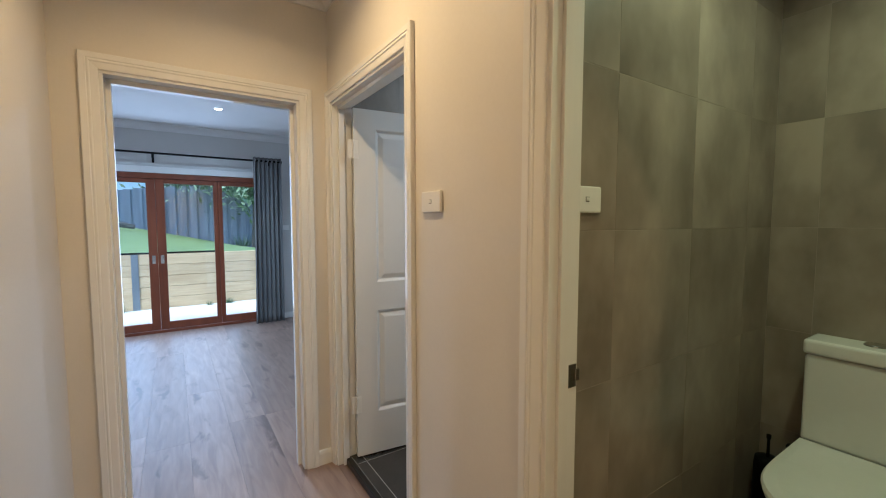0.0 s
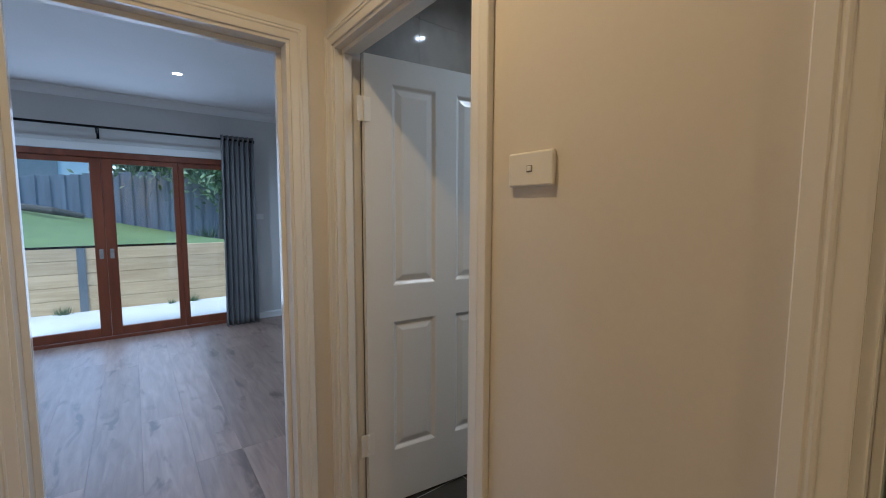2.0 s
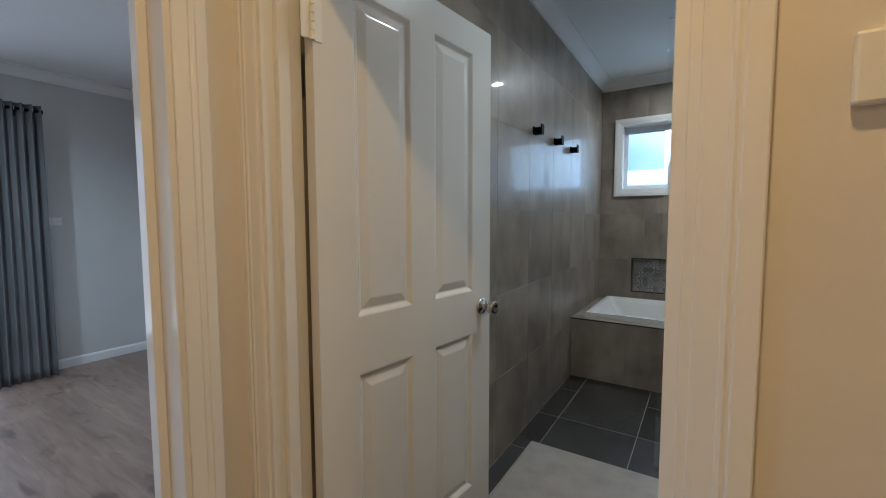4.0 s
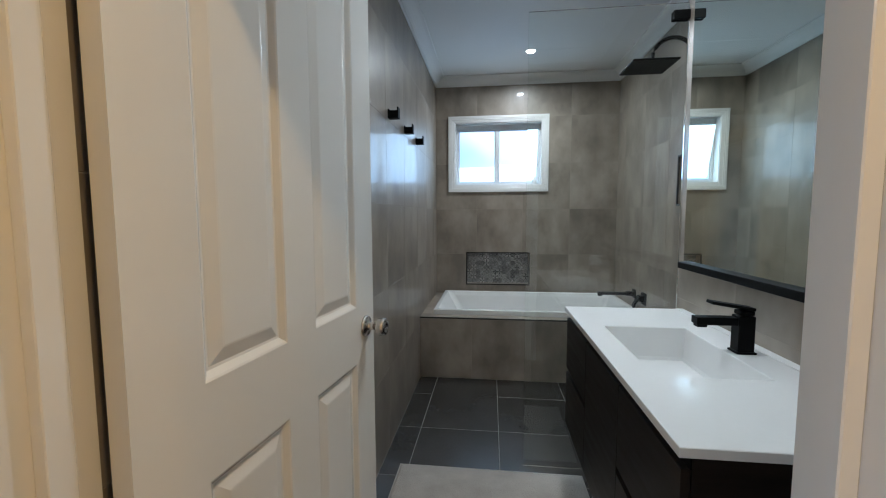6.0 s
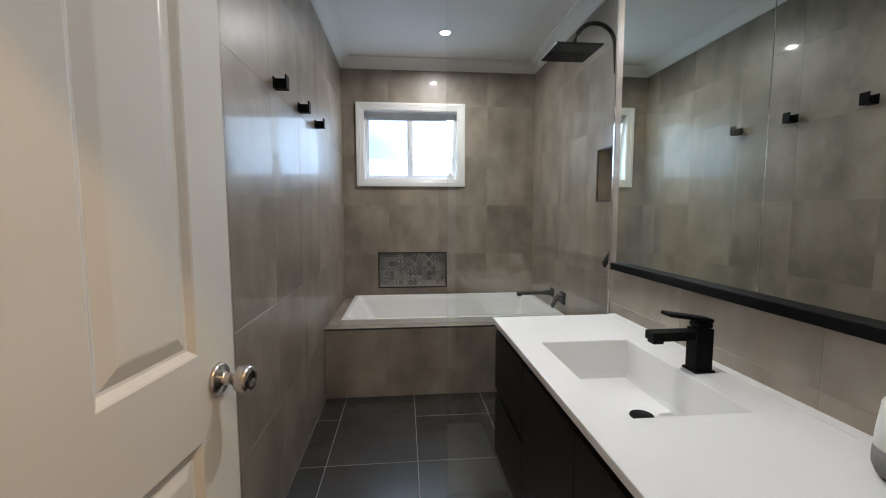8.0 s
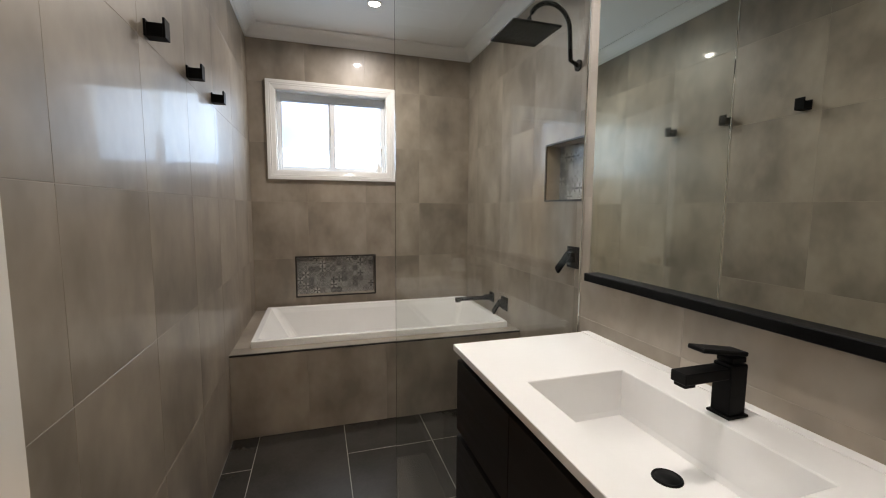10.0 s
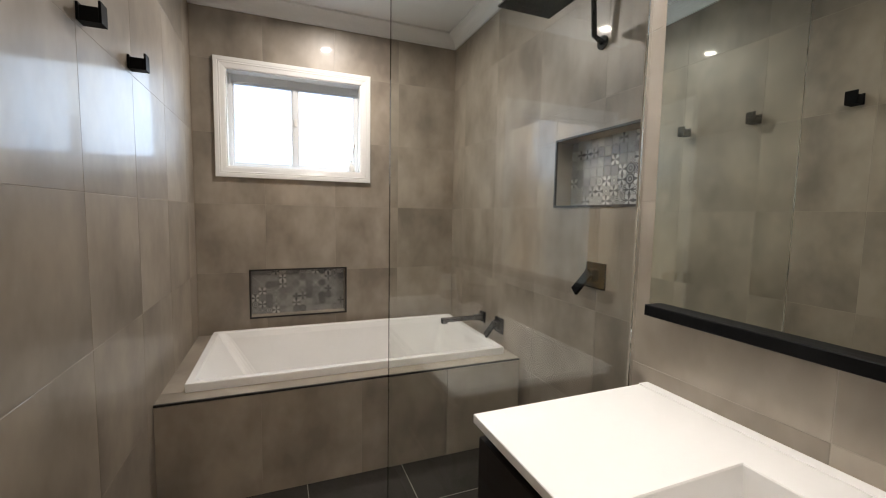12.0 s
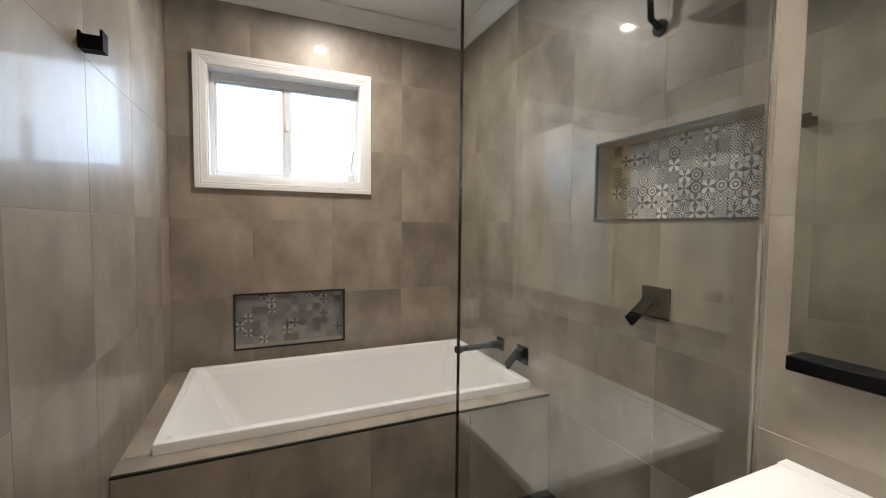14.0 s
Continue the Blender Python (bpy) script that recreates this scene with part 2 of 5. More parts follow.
M_CURTAIN = varied("grey_curtain_cloth", (0.125, 0.125, 0.127), (0.185, 0.183, 0.183), (0.85, 0.95), 4, 260, (1, 1, 0.5), 0.25, 0.001)
M_PINE = varied("raw_pine_sleeper", (0.42, 0.29, 0.16), (0.62, 0.47, 0.29), (0.6, 0.8), 3, 40, (1, 0.6, 8), 0.1, 0.002, 0.1)
M_CONC = varied("pale_concrete", (0.48, 0.47, 0.45), (0.62, 0.61, 0.58), (0.7, 0.9), 1.5, 50, bump=0.2)
M_GRASS = varied("lawn_grass", (0.075, 0.115, 0.030), (0.15, 0.20, 0.06), (0.8, 0.95), 1.5, 40, bump=0.6, dist=0.03)
M_FENCE = varied("weathered_dark_paling", (0.085, 0.095, 0.125), (0.165, 0.18, 0.23), (0.7, 0.9), 3, 30, (4, 4, 0.4), 0.2, 0.003, 0.10)
M_BARK = varied("tree_bark", (0.03, 0.026, 0.022), (0.08, 0.07, 0.06), (0.8, 0.95), 6, 40, (3, 3, 0.5), 0.6, 0.01)
M_LEAF = varied("eucalypt_leaf", (0.035, 0.065, 0.03), (0.10, 0.15, 0.06), (0.5, 0.7), 2, 20, bump=0.0, rand=0.15)
M_HOUSE = varied("pale_blue_weatherboard", (0.42, 0.50, 0.58), (0.50, 0.58, 0.66), (0.6, 0.8), 2, 20, bump=0.05)
M_ROOF = varied("grey_roof_sheet", (0.20, 0.21, 0.22), (0.28, 0.29, 0.30), (0.5, 0.7), 2, 20, bump=0.05)
M_GALV = varied("galvanised_steel_post", (0.13, 0.15, 0.18), (0.20, 0.22, 0.25), (0.4, 0.6), 5, 60, metal=0.5, bump=0.05)
M_MAT = varied("grey_bath_mat_pile", (0.34, 0.32, 0.29), (0.46, 0.44, 0.41), (0.9, 1.0), 9, 180, bump=0.9, dist=0.006)
M_FABRIC = varied("grey_speaker_fabric", (0.16, 0.15, 0.14), (0.24, 0.23, 0.22), (0.85, 0.95), 30, 400, bump=0.4, dist=0.001)
M_RUBBER = varied("black_rubber", (0.01, 0.01, 0.01), (0.02, 0.02, 0.02), (0.6, 0.8), 6, 60, bump=0.0)
M_ALU = varied("white_window_aluminium", (0.70, 0.72, 0.74), (0.76, 0.78, 0.80), (0.30, 0.4), 4, 60, bump=0.0)
M_REED = varied("diffuser_reed", (0.16, 0.12, 0.08), (0.25, 0.2, 0.14), (0.6, 0.8), 6, 60, bump=0.0)
M_SOIL = varied("dirt_ground", (0.08, 0.065, 0.05), (0.14, 0.12, 0.09), (0.85, 0.95), 0.6, 20, bump=0.4, dist=0.02)
M_MOSAIC = mosaic_mat()
M_GLASS = glass_mat("clear_door_glass", (0.97, 0.99, 0.98))
M_SCREEN = glass_mat("shower_screen_glass", (0.985, 0.998, 0.990))
M_FROST = frosted_mat()
M_LAMP = glow_mat("lamp_lens", (1.0, 0.93, 0.82), 12.0)
M_SKYGLOW = glow_mat("bright_overcast_distance", (0.62, 0.81, 1.15), GLOW, 1.0)
M_MIRROR, _nt, _b = base_mat("mirror_silver", (0.85, 0.90, 0.85), 0.0, 1.0)


# ---------------------------------------------------------------- mesh helpers
def finish(name, bm, material, smooth=False):
    me = bpy.data.meshes.new(name)
    bm.normal_update()
    bm.to_mesh(me)
    bm.free()
    me.materials.append(material)
    if smooth:
        for p in me.polygons:
            p.use_smooth = True
    return me


def part(name, bm, material, parent=None, label="", smooth=False):
    ob = new(name, finish(name, bm, material, smooth))
    if parent is not None:
        ob.parent = parent
    if label:
        ob["label"] = label
    return ob


def thing(name, x, y, z, rz=0.0, label="", category="", group="", kind=""):
    ob = new(name)
    ob.empty_display_size = 0.05
    ob.matrix_world = pose(x, y, z, 0, 0, rz)
    return tagged(ob, label, category, group, kind)


def box(bm, x0, x1, y0, y1, z0, z1, bevel=0.0, seg=1):
    r = bmesh.ops.create_cube(bm, size=1.0)
    vs = r["verts"]
    for v in vs:
        v.co = Vector((x0 + (v.co.x + 0.5) * (x1 - x0), y0 + (v.co.y + 0.5) * (y1 - y0), z0 + (v.co.z + 0.5) * (z1 - z0)))
    if bevel:
        es = list({e for v in vs for e in v.link_edges})
        bmesh.ops.bevel(bm, geom=es, offset=bevel, segments=seg, profile=0.5, affect='EDGES')
    return bm


def boxes(*specs, bevel=0.0, seg=1):
    bm = bmesh.new()
    for s in specs:
        box(bm, *s, bevel=bevel, seg=seg)
    return bm


def lathe(profile, steps=24, axis='z'):
    """A turned body from (radius, height) pairs."""
    bm = bmesh.new()
    rings = []
    for r, h in profile:
        ring = []
        for i in range(steps):
            a = 2 * math.pi * i / steps
            c = (r * math.cos(a), r * math.sin(a), h)
            if axis == 'x':
                c = (h, c[0], c[1])
            elif axis == 'y':
                c = (c[1], h, c[0])
            ring.append(bm.verts.new(c))
        rings.append(ring)
    for a, c in zip(rings, rings[1:]):
        for i in range(steps):
            j = (i + 1) % steps
            bm.faces.new((a[i], a[j], c[j], c[i]))
    bm.faces.new(list(reversed(rings[0])))
    bm.faces.new(rings[-1])
    bmesh.ops.remove_doubles(bm, verts=bm.verts, dist=1e-6)
    return bm


def tube(points, radius, steps=10):
    """A round bar along a line of points."""
    bm = bmesh.new()
    pts = [Vector(p) for p in points]
    rings = []
    for i, p in enumerate(pts):
        d = (pts[min(i + 1, len(pts) - 1)] - pts[max(i - 1, 0)]).normalized()
        up = Vector((0, 0, 1)) if abs(d.z) < 0.9 else Vector((1, 0, 0))
        u = d.cross(up).normalized()
        w = d.cross(u).normalized()
        rad = radius[i] if isinstance(radius, (list, tuple)) else radius
        rings.append([bm.verts.new(p + rad * (math.cos(2 * math.pi * k / steps) * u + math.sin(2 * math.pi * k / steps) * w)) for k in range(steps)])
    for a, c in zip(rings, rings[1:]):
        for k in range(steps):
            j = (k + 1) % steps
            bm.faces.new((a[k], a[j], c[j], c[k]))
    bm.faces.new(list(reversed(rings[0])))
    bm.faces.new(rings[-1])
    bmesh.ops.recalc_face_normals(bm, faces=bm.faces)
    return bm


def prism(profile, length):
    """Profile points (a, b) swept along local x from 0 to length; a -> y, b -> z."""
    bm = bmesh.new()
    e0 = [bm.verts.new((0, a, b)) for a, b in profile]
    e1 = [bm.verts.new((length, a, b)) for a, b in profile]
    n = len(profile)
    for i in range(n):
        j = (i + 1) % n
        bm.faces.new((e0[i], e0[j], e1[j], e1[i]))
    bm.faces.new(list(reversed(e0)))
    bm.faces.new(e1)
    bmesh.ops.recalc_face_normals(bm, faces=bm.faces)
    return bm


def less(rect, holes):
    """Rectangles (u0, u1, v0, v1) that are left of rect once the holes are cut out."""
    left = [rect]
    for h0, h1, g0, g1 in holes:
        nxt = []
        for a0, a1, b0, b1 in left:
            if h1 <= a0 or h0 >= a1 or g1 <= b0 or g0 >= b1:
                nxt.append((a0, a1, b0, b1))
                continue
            if h0 > a0:
                nxt.append((a0, h0, b0, b1))
            if h1 < a1:
                nxt.append((h1, a1, b0, b1))
            m0, m1 = max(a0, h0), min(a1, h1)
            if g0 > b0:
                nxt.append((m0, m1, b0, g0))
            if g1 < b1:
                nxt.append((m0, m1, g1, b1))
        left = nxt
    return [r for r in left if r[1] - r[0] > 0.004 and r[3] - r[2] > 0.004]


TILE_CACHE = {}


def tile_mesh(rects, name, material, thick=0.004, edge=0.0007):
    key = (tuple(tuple(round(c, 4) for c in r) for r in rects), name)
    if key not in TILE_CACHE:
        bm = bmesh.new()
        for a0, a1, b0, b1 in rects:
            lo = [bm.verts.new(c) for c in ((a0, b0, -thick), (a1, b0, -thick), (a1, b1, -thick), (a0, b1, -thick))]
            e = edge
            mid = [bm.verts.new(c) for c in ((a0, b0, -e), (a1, b0, -e), (a1, b1, -e), (a0, b1, -e))]
            hi = [bm.verts.new(c) for c in ((a0 + e, b0 + e, 0), (a1 - e, b0 + e, 0), (a1 - e, b1 - e, 0), (a0 + e, b1 - e, 0))]
            bm.faces.new(hi)
            for p, q in ((lo, mid), (mid, hi)):
                for i in range(4):
                    j = (i + 1) % 4
                    bm.faces.new((p[i], p[j], q[j], q[i]))
        TILE_CACHE[key] = finish(name, bm, material)
    return TILE_CACHE[key]


def lay_tiles(parent, origin, u, n, us, vs, holes=(), material=None, name="tile", v=(0, 0, 1), gap=0.0014):
    """Tiles between the joint lines us and vs on the plane through origin spanned by u and v, with the normal n."""
    u, n, v = Vector(u), Vector(n), Vector(v)
    m = Matrix((u, v, n)).transposed().to_4x4()
    g = gap / 2
    for a0, a1 in zip(us, us[1:]):
        for b0, b1 in zip(vs, vs[1:]):
            rects = less((a0 + g, a1 - g, b0 + g, b1 - g), holes)
            if not rects:
                continue
            ca, cb = (a0 + a1) / 2, (b0 + b1) / 2
            me = tile_mesh([(r[0] - ca, r[1] - ca, r[2] - cb, r[3] - cb) for r in rects], name, material)
            ob = new(name, me)
            ob.parent = parent
            ob.matrix_world = Matrix.Translation(Vector(origin) + u * ca + v * cb) @ m


def joints(start, end, at, pitch):
    """Joint lines from start to end that pass through at."""
    k = math.ceil((start - at) / pitch + 1e-6)
    out = [start]
    while at + k * pitch < end - 1e-6:
        if at + k * pitch - start > 0.01:
            out.append(at + k * pitch)
        k += 1
    return out + [end]


def slab(axis, lo, hi, u0, u1, holes, z0=0.0, z1=2.72, bm=None):
    """A wall slab with openings: axis 'x' (runs along y) or 'y' (runs along x)."""
    bm = bm or bmesh.new()
    for a0, a1, b0, b1 in less((u0, u1, z0, z1), holes):
        if axis == 'x':
            box(bm, lo, hi, a0, a1, b0, b1)
        else:
            box(bm, a0, a1, lo, hi, b0, b1)
    return bm


# ---------------------------------------------------------------- plan
FLOOR_B = 0.035                       # bathroom floor, a little above the boards
CEIL_B, CEIL_H, CEIL_R, CEIL_W = 2.67, 2.62, 2.60, 2.60
BED_DOOR = (-0.99, -0.152, -0.01, 2.055)
BATH_DOOR = (0.022, 0.895, -0.01, 2.055)
WC_DOOR = (1.578, 2.38, -0.01, 2.055)
WINDOW = (0.185, 1.05, 1.612, 2.238)
NICHE_W = (0.305, 0.94, 0.615, 0.945)
NICHE_S = (1.80, 2.51, 1.38, 1.702)
GLAZ = (-2.32, 0.50, 0.0, 2.0)


def structure(name, bm, material, label, category="wall"):
    return tagged(part(name, bm, material), label, category, kind="structure")


wall_west = structure("wall_west", slab('x', -0.13, -0.03, -3.3, 4.0, [BED_DOOR]), M_WALL, "cream painted hallway end wall with a doorway")
wall_south_hall = structure("wall_hall_left", slab('y', -1.25, -1.145, -0.03, 3.8, []), M_WALL, "plain cream painted hallway wall")
wall_hall = structure("wall_hall_right", slab('y', 0.0, 0.098, -0.03, 3.8, [BATH_DOOR, WC_DOOR]), M_WALL, "cream painted hallway wall with two doorways")
wall_hall_end = structure("wall_hall_end", slab('x', 3.7, 3.8, -1.145, 0.0, []), M_WALL, "plain cream wall closing the hallway")
wall_vanity = structure("wall_vanity", slab('x', 1.445, 1.53, 0.098, 1.69, []), M_GROUT, "taupe tiled wall behind the vanity")
wall_wc_back = structure("wall_wc_back", slab('y', 1.51, 1.69, 1.53, 2.6, []), M_GROUT, "taupe tiled back wall of the toilet room")
wall_wc_right = structure("wall_wc_right", slab('x', 2.5, 2.6, 0.098, 1.51, []), M_GROUT, "plain tiled side wall of the toilet room")
bm = slab('x', 1.775, 1.865, 1.69, 3.81, [NICHE_S])
slab('x', 1.865, 1.95, 1.69, 3.81, [], bm=bm)
wall_shower = structure("wall_shower", bm, M_GROUT, "taupe tiled shower wall with a recessed niche")
bm = slab('y', 3.81, 3.90, -0.03, 1.95, [WINDOW, NICHE_W])
slab('y', 3.90, 3.98, -0.03, 1.95, [WINDOW], bm=bm)
wall_window = structure("wall_window", bm, M_GROUT, "taupe tiled wall with a window above the bath")
wall_bed_glazed = structure("wall_bedroom_glazed", slab('x', -4.05, -3.93, -3.3, 1.4, [(GLAZ[0], GLAZ[1], -0.2, GLAZ[3] + 0.03)], z0=-0.2), M_BEDWALL, "pale grey bedroom wall around glazed doors")
wall_bed_north = structure("wall_bedroom_right", slab('y', 1.3, 1.4, -3.93, -0.13, []), M_BEDWALL, "pale grey plain bedroom wall")
wall_bed_south = structure("wall_bedroom_left", slab('y', -3.3, -3.2, -3.93, -0.13, []), M_BEDWALL, "pale grey plain bedroom wall")
bed_skin = structure("wall_bedroom_inner", slab('x', -0.134, -0.13, -3.2, 1.3, [BED_DOOR]), M_BEDWALL, "pale grey bedroom wall beside the doorway")

# grout beds under the tiles
structure("grout_left", slab('x', -0.03, -0.0008, 0.098, 3.81, [], 0, 2.7), M_GROUT, "thin grout bed of the tiled wall", "grout")
structure("grout_doorwall", slab('y', 0.098, 0.1072, 0.0, 1.445, [(BATH_DOOR[0] - 0.005, BATH_DOOR[1] + 0.005, 0, 2.06)], 0, 2.7), M_GROUT, "thin grout bed of the tiled wall", "grout")
structure("grout_vanity", slab('x', 1.4358, 1.445, 0.108, 1.69, [], 0, 2.7), M_GROUT, "thin grout bed of the tiled wall", "grout")
structure("grout_return", slab('y', 1.69, 1.6992, 1.435, 1.775, [], 0, 2.7), M_GROUT, "thin grout bed of the tiled wall", "grout")
structure("grout_shower", slab('x', 1.7658, 1.775, 1.70, 3.81, [NICHE_S], 0, 2.7), M_GROUT, "thin grout bed of the tiled wall", "grout")
structure("grout_window", slab('y', 3.8008, 3.81, 0.0, 1.7675, [WINDOW, NICHE_W], 0, 2.7), M_GROUT, "thin grout bed of the tiled wall", "grout")
structure("grout_wc", slab('x', 1.53, 1.5392, 0.098, 1.51, [], 0, 2.7), M_GROUT, "thin grout bed of the tiled wall", "grout")
structure("grout_wc_back", slab('y', 1.5008, 1.51, 1.5375, 2.5, [], 0, 2.7), M_GROUT, "thin grout bed of the tiled wall", "grout")

# floors
subfloor = structure("subfloor", boxes((-4.05, 3.8, -3.3, 4.0, -0.35, -0.02)), M_CONC, "concrete slab under the house", "slab")
floor = structure("floor", boxes((-3.93, -0.0, -3.2, 1.3, -0.02, -0.003), (0.0, 3.7, -1.145, 0.06, -0.02, -0.003)), M_RUBBER, "underlay beneath the oak boards", "floor")
floor_bath = structure("floor_bathroom", boxes((0.0, 1.775, 0.06, 3.81, -0.02, FLOOR_B - 0.0007)), M_FGROUT, "dark tiled bathroom floor with pale grout", "floor")
floor_wc = structure("floor_toilet_room", boxes((1.54, 2.5, 0.06, 1.51, -0.02, FLOOR_B - 0.0007)), M_FGROUT, "dark tiled toilet room floor", "floor")

# ceilings and roof
structure("ceiling_bathroom", boxes((-0.03, 1.95, 0.098, 3.9, CEIL_B, 2.72)), M_CEIL, "plain white plaster bathroom ceiling", "ceiling")
structure("ceiling_hall", boxes((-0.03, 3.7, -1.2, 0.05, CEIL_H, 2.72)), M_CEIL, "plain white plaster hallway ceiling", "ceiling")
structure("ceiling_bedroom", boxes((-3.95, -0.13, -3.25, 1.35, CEIL_R, 2.72)), M_CEIL, "plain white plaster bedroom ceiling", "ceiling")
structure("ceiling_toilet_room", boxes((1.53, 2.55, 0.098, 1.55, CEIL_W, 2.715)), M_CEIL, "plain white plaster ceiling", "ceiling")
structure("roof", boxes((-4.5, 4.0, -3.6, 4.3, 2.725, 2.9)), M_ROOF, "flat grey roof above the rooms", "roof")


def cornice(name, x, y, z, length, rz, out=0.09, drop=0.085):
    """A cove between wall and ceiling: the wall lies behind local y = 0, the room at y > 0."""
    prof = [(0, 0), (0, -drop), (0.012, -drop)]
    for i in range(1, 6):
        a = math.pi / 2 * i / 6
        prof.append((out - (out - 0.012) * math.cos(a), -drop + (drop - 0.012) * math.sin(a)))
    prof += [(out, -0.012), (out, 0)]
    ob = structure(name, prism(prof, length), M_CEIL, "white coved plaster cornice at the ceiling", "cornice")
    ob.matrix_world = pose(x, y, z, 0, 0, rz)


cornice("cornice_bath_left", 0.0, 3.8, CEIL_B, 3.69, -90)
cornice("cornice_bath_window", 1.765, 3.8, CEIL_B, 1.765, 180)
cornice("cornice_bath_shower", 1.765, 1.70, CEIL_B, 2.10, 90)
cornice("cornice_bath_vanity", 1.435, 0.108, CEIL_B, 1.59, 90)
cornice("cornice_bath_door", 0.0, 0.108, CEIL_B, 1.40, 0)
cornice("cornice_bath_return", 1.435, 1.70, CEIL_B, 0.33, 0)
cornice("cornice_hall_end", -0.03, 0.0, CEIL_H, 1.145, -90, 0.08, 0.07)
cornice("cornice_hall_right", 3.7, 0.0, CEIL_H, 3.73, 180, 0.08, 0.07)
cornice("cornice_hall_left", -0.03, -1.145, CEIL_H, 3.73, 0, 0.08, 0.07)
cornice("cornice_bed_glazed", -3.93, 1.3, CEIL_R, 4.5, -90)
cornice("cornice_bed_right", -0.134, 1.3, CEIL_R, 3.796, 180)
cornice("cornice_bed_left", -3.93, -3.2, CEIL_R, 3.796, 0)


def baseboard(name, x, y, length, rz, height=0.085, z=0.0):
    prof = [(0, 0), (0.014, 0), (0.014, height - 0.018), (0.009, height - 0.006), (0.004, height), (0, height)]
    ob = structure(name, prism(prof, length), M_GLOSS, "white painted timber skirting board", "skirting")
    ob.matrix_world = pose(x, y, z, 0, 0, rz)


baseboard("baseboard_hall_end", -0.03, -0.0, 0.105, -90)
baseboard("baseboard_hall_end_left", -0.03, -1.06, 0.085, -90)
baseboard("baseboard_hall_right", 1.53, 0.0, 0.60, 180)
baseboard("baseboard_hall_right_far", 3.7, 0.0, 1.25, 180)
baseboard("baseboard_hall_left", -0.03, -1.145, 3.73, 0)
baseboard("baseboard_bed_glazed", -3.93, 1.3, 0.76, -90)
baseboard("baseboard_bed_right", -0.134, 1.3, 3.79, 180)
baseboard("baseboard_bed_left", -3.93, -3.2, 3.79, 0)


# ---------------------------------------------------------------- door linings
ARCH = [(0.0, 0.0), (0.066, 0.0), (0.066, 0.016), (0.064, 0.0185), (0.043, 0.0185), (0.0405, 0.0160), (0.0375, 0.0160), (0.034, 0.0172), (0.030, 0.0160), (0.028, 0.0138), (0.006, 0.0105), (0.001, 0.009), (0.0, 0.007)]


def arch_strip(length, miter0, miter1):
    """Moulded architrave strip along x; profile's first value runs away from the opening (y), the second stands off the wall (z)."""
    bm = bmesh.new()
    e0 = [bm.verts.new((-a * miter0, a, b)) for a, b in ARCH]
    e1 = [bm.verts.new((length + a * miter1, a, b)) for a, b in ARCH]
    n = len(ARCH)
    for i in range(n):
        j = (i + 1) % n
        bm.faces.new((e0[i], e0[j], e1[j], e1[i]))
    bm.faces.new(list(reversed(e0)))
    bm.faces.new(e1)
    bmesh.ops.recalc_face_normals(bm, faces=bm.faces)
    return bm


def door_lining(name, origin, rz, width, depth, label, stop=True, stop_at=None, stop_t=0.011):
    """Jambs, head, stops and architraves round an opening. Local x runs along the wall, y = 0 is the near face, y = depth the far one."""
    root = thing(name, *origin, rz=rz, label=label, category="door frame", kind="structure")
    h, t = 2.055, 0.019
    part("jamb", boxes((0.0, t, -0.002, depth + 0.002, 0, h - t), bevel=0.0015), M_GLOSS, root)
    part("jamb", boxes((width - t, width, -0.002, depth + 0.002, 0, h - t), bevel=0.0015), M_GLOSS, root)
    part("head", boxes((0.0, width, -0.002, depth + 0.002, h - t, h), bevel=0.0015), M_GLOSS, root)
    if stop:
        s0 = stop_at if stop_at is not None else 0.02
        part("door_stop", boxes((t, t + stop_t, s0, s0 + 0.034, 0, h - t - stop_t), bevel=0.0015), M_GLOSS, root)
        part("door_stop", boxes((width - t - stop_t, width - t, s0, s0 + 0.034, 0, h - t - stop_t), bevel=0.0015), M_GLOSS, root)
        part("door_stop", boxes((t, width - t, s0, s0 + 0.034, h - t - stop_t, h - t), bevel=0.0015), M_GLOSS, root)
    r = 0.006
    for side, y0, flip in ((0, -0.0005, 1), (1, depth + 0.0005, -1)):
        # left, right, head strips; local z of the strip looks out of the wall
        out = Vector((0, -flip, 0))
        for kind in ("left", "right", "head"):
            if kind == "left":
                xa, ya, ln, o = Vector((0, 0, 1)), Vector((-1, 0, 0)), h - r, Vector((r, y0, 0))
                m0, m1 = 0, 1
            elif kind == "right":
                xa, ya, ln, o = Vector((0, 0, 1)), Vector((1, 0, 0)), h - r, Vector((width - r, y0, 0))
                m0, m1 = 0, 1
            else:
                xa, ya, ln, o = Vector((1, 0, 0)), Vector((0, 0, 1)), width - 2 * r, Vector((r, y0, h - r))
                m0, m1 = 1, 1
            ob = part("architrave", arch_strip(ln, m0, m1), M_GLOSS, root)
            mm = Matrix((xa, ya, out)).transposed().to_4x4()
            ob.matrix_local = Matrix.Translation(o) @ mm
    return root


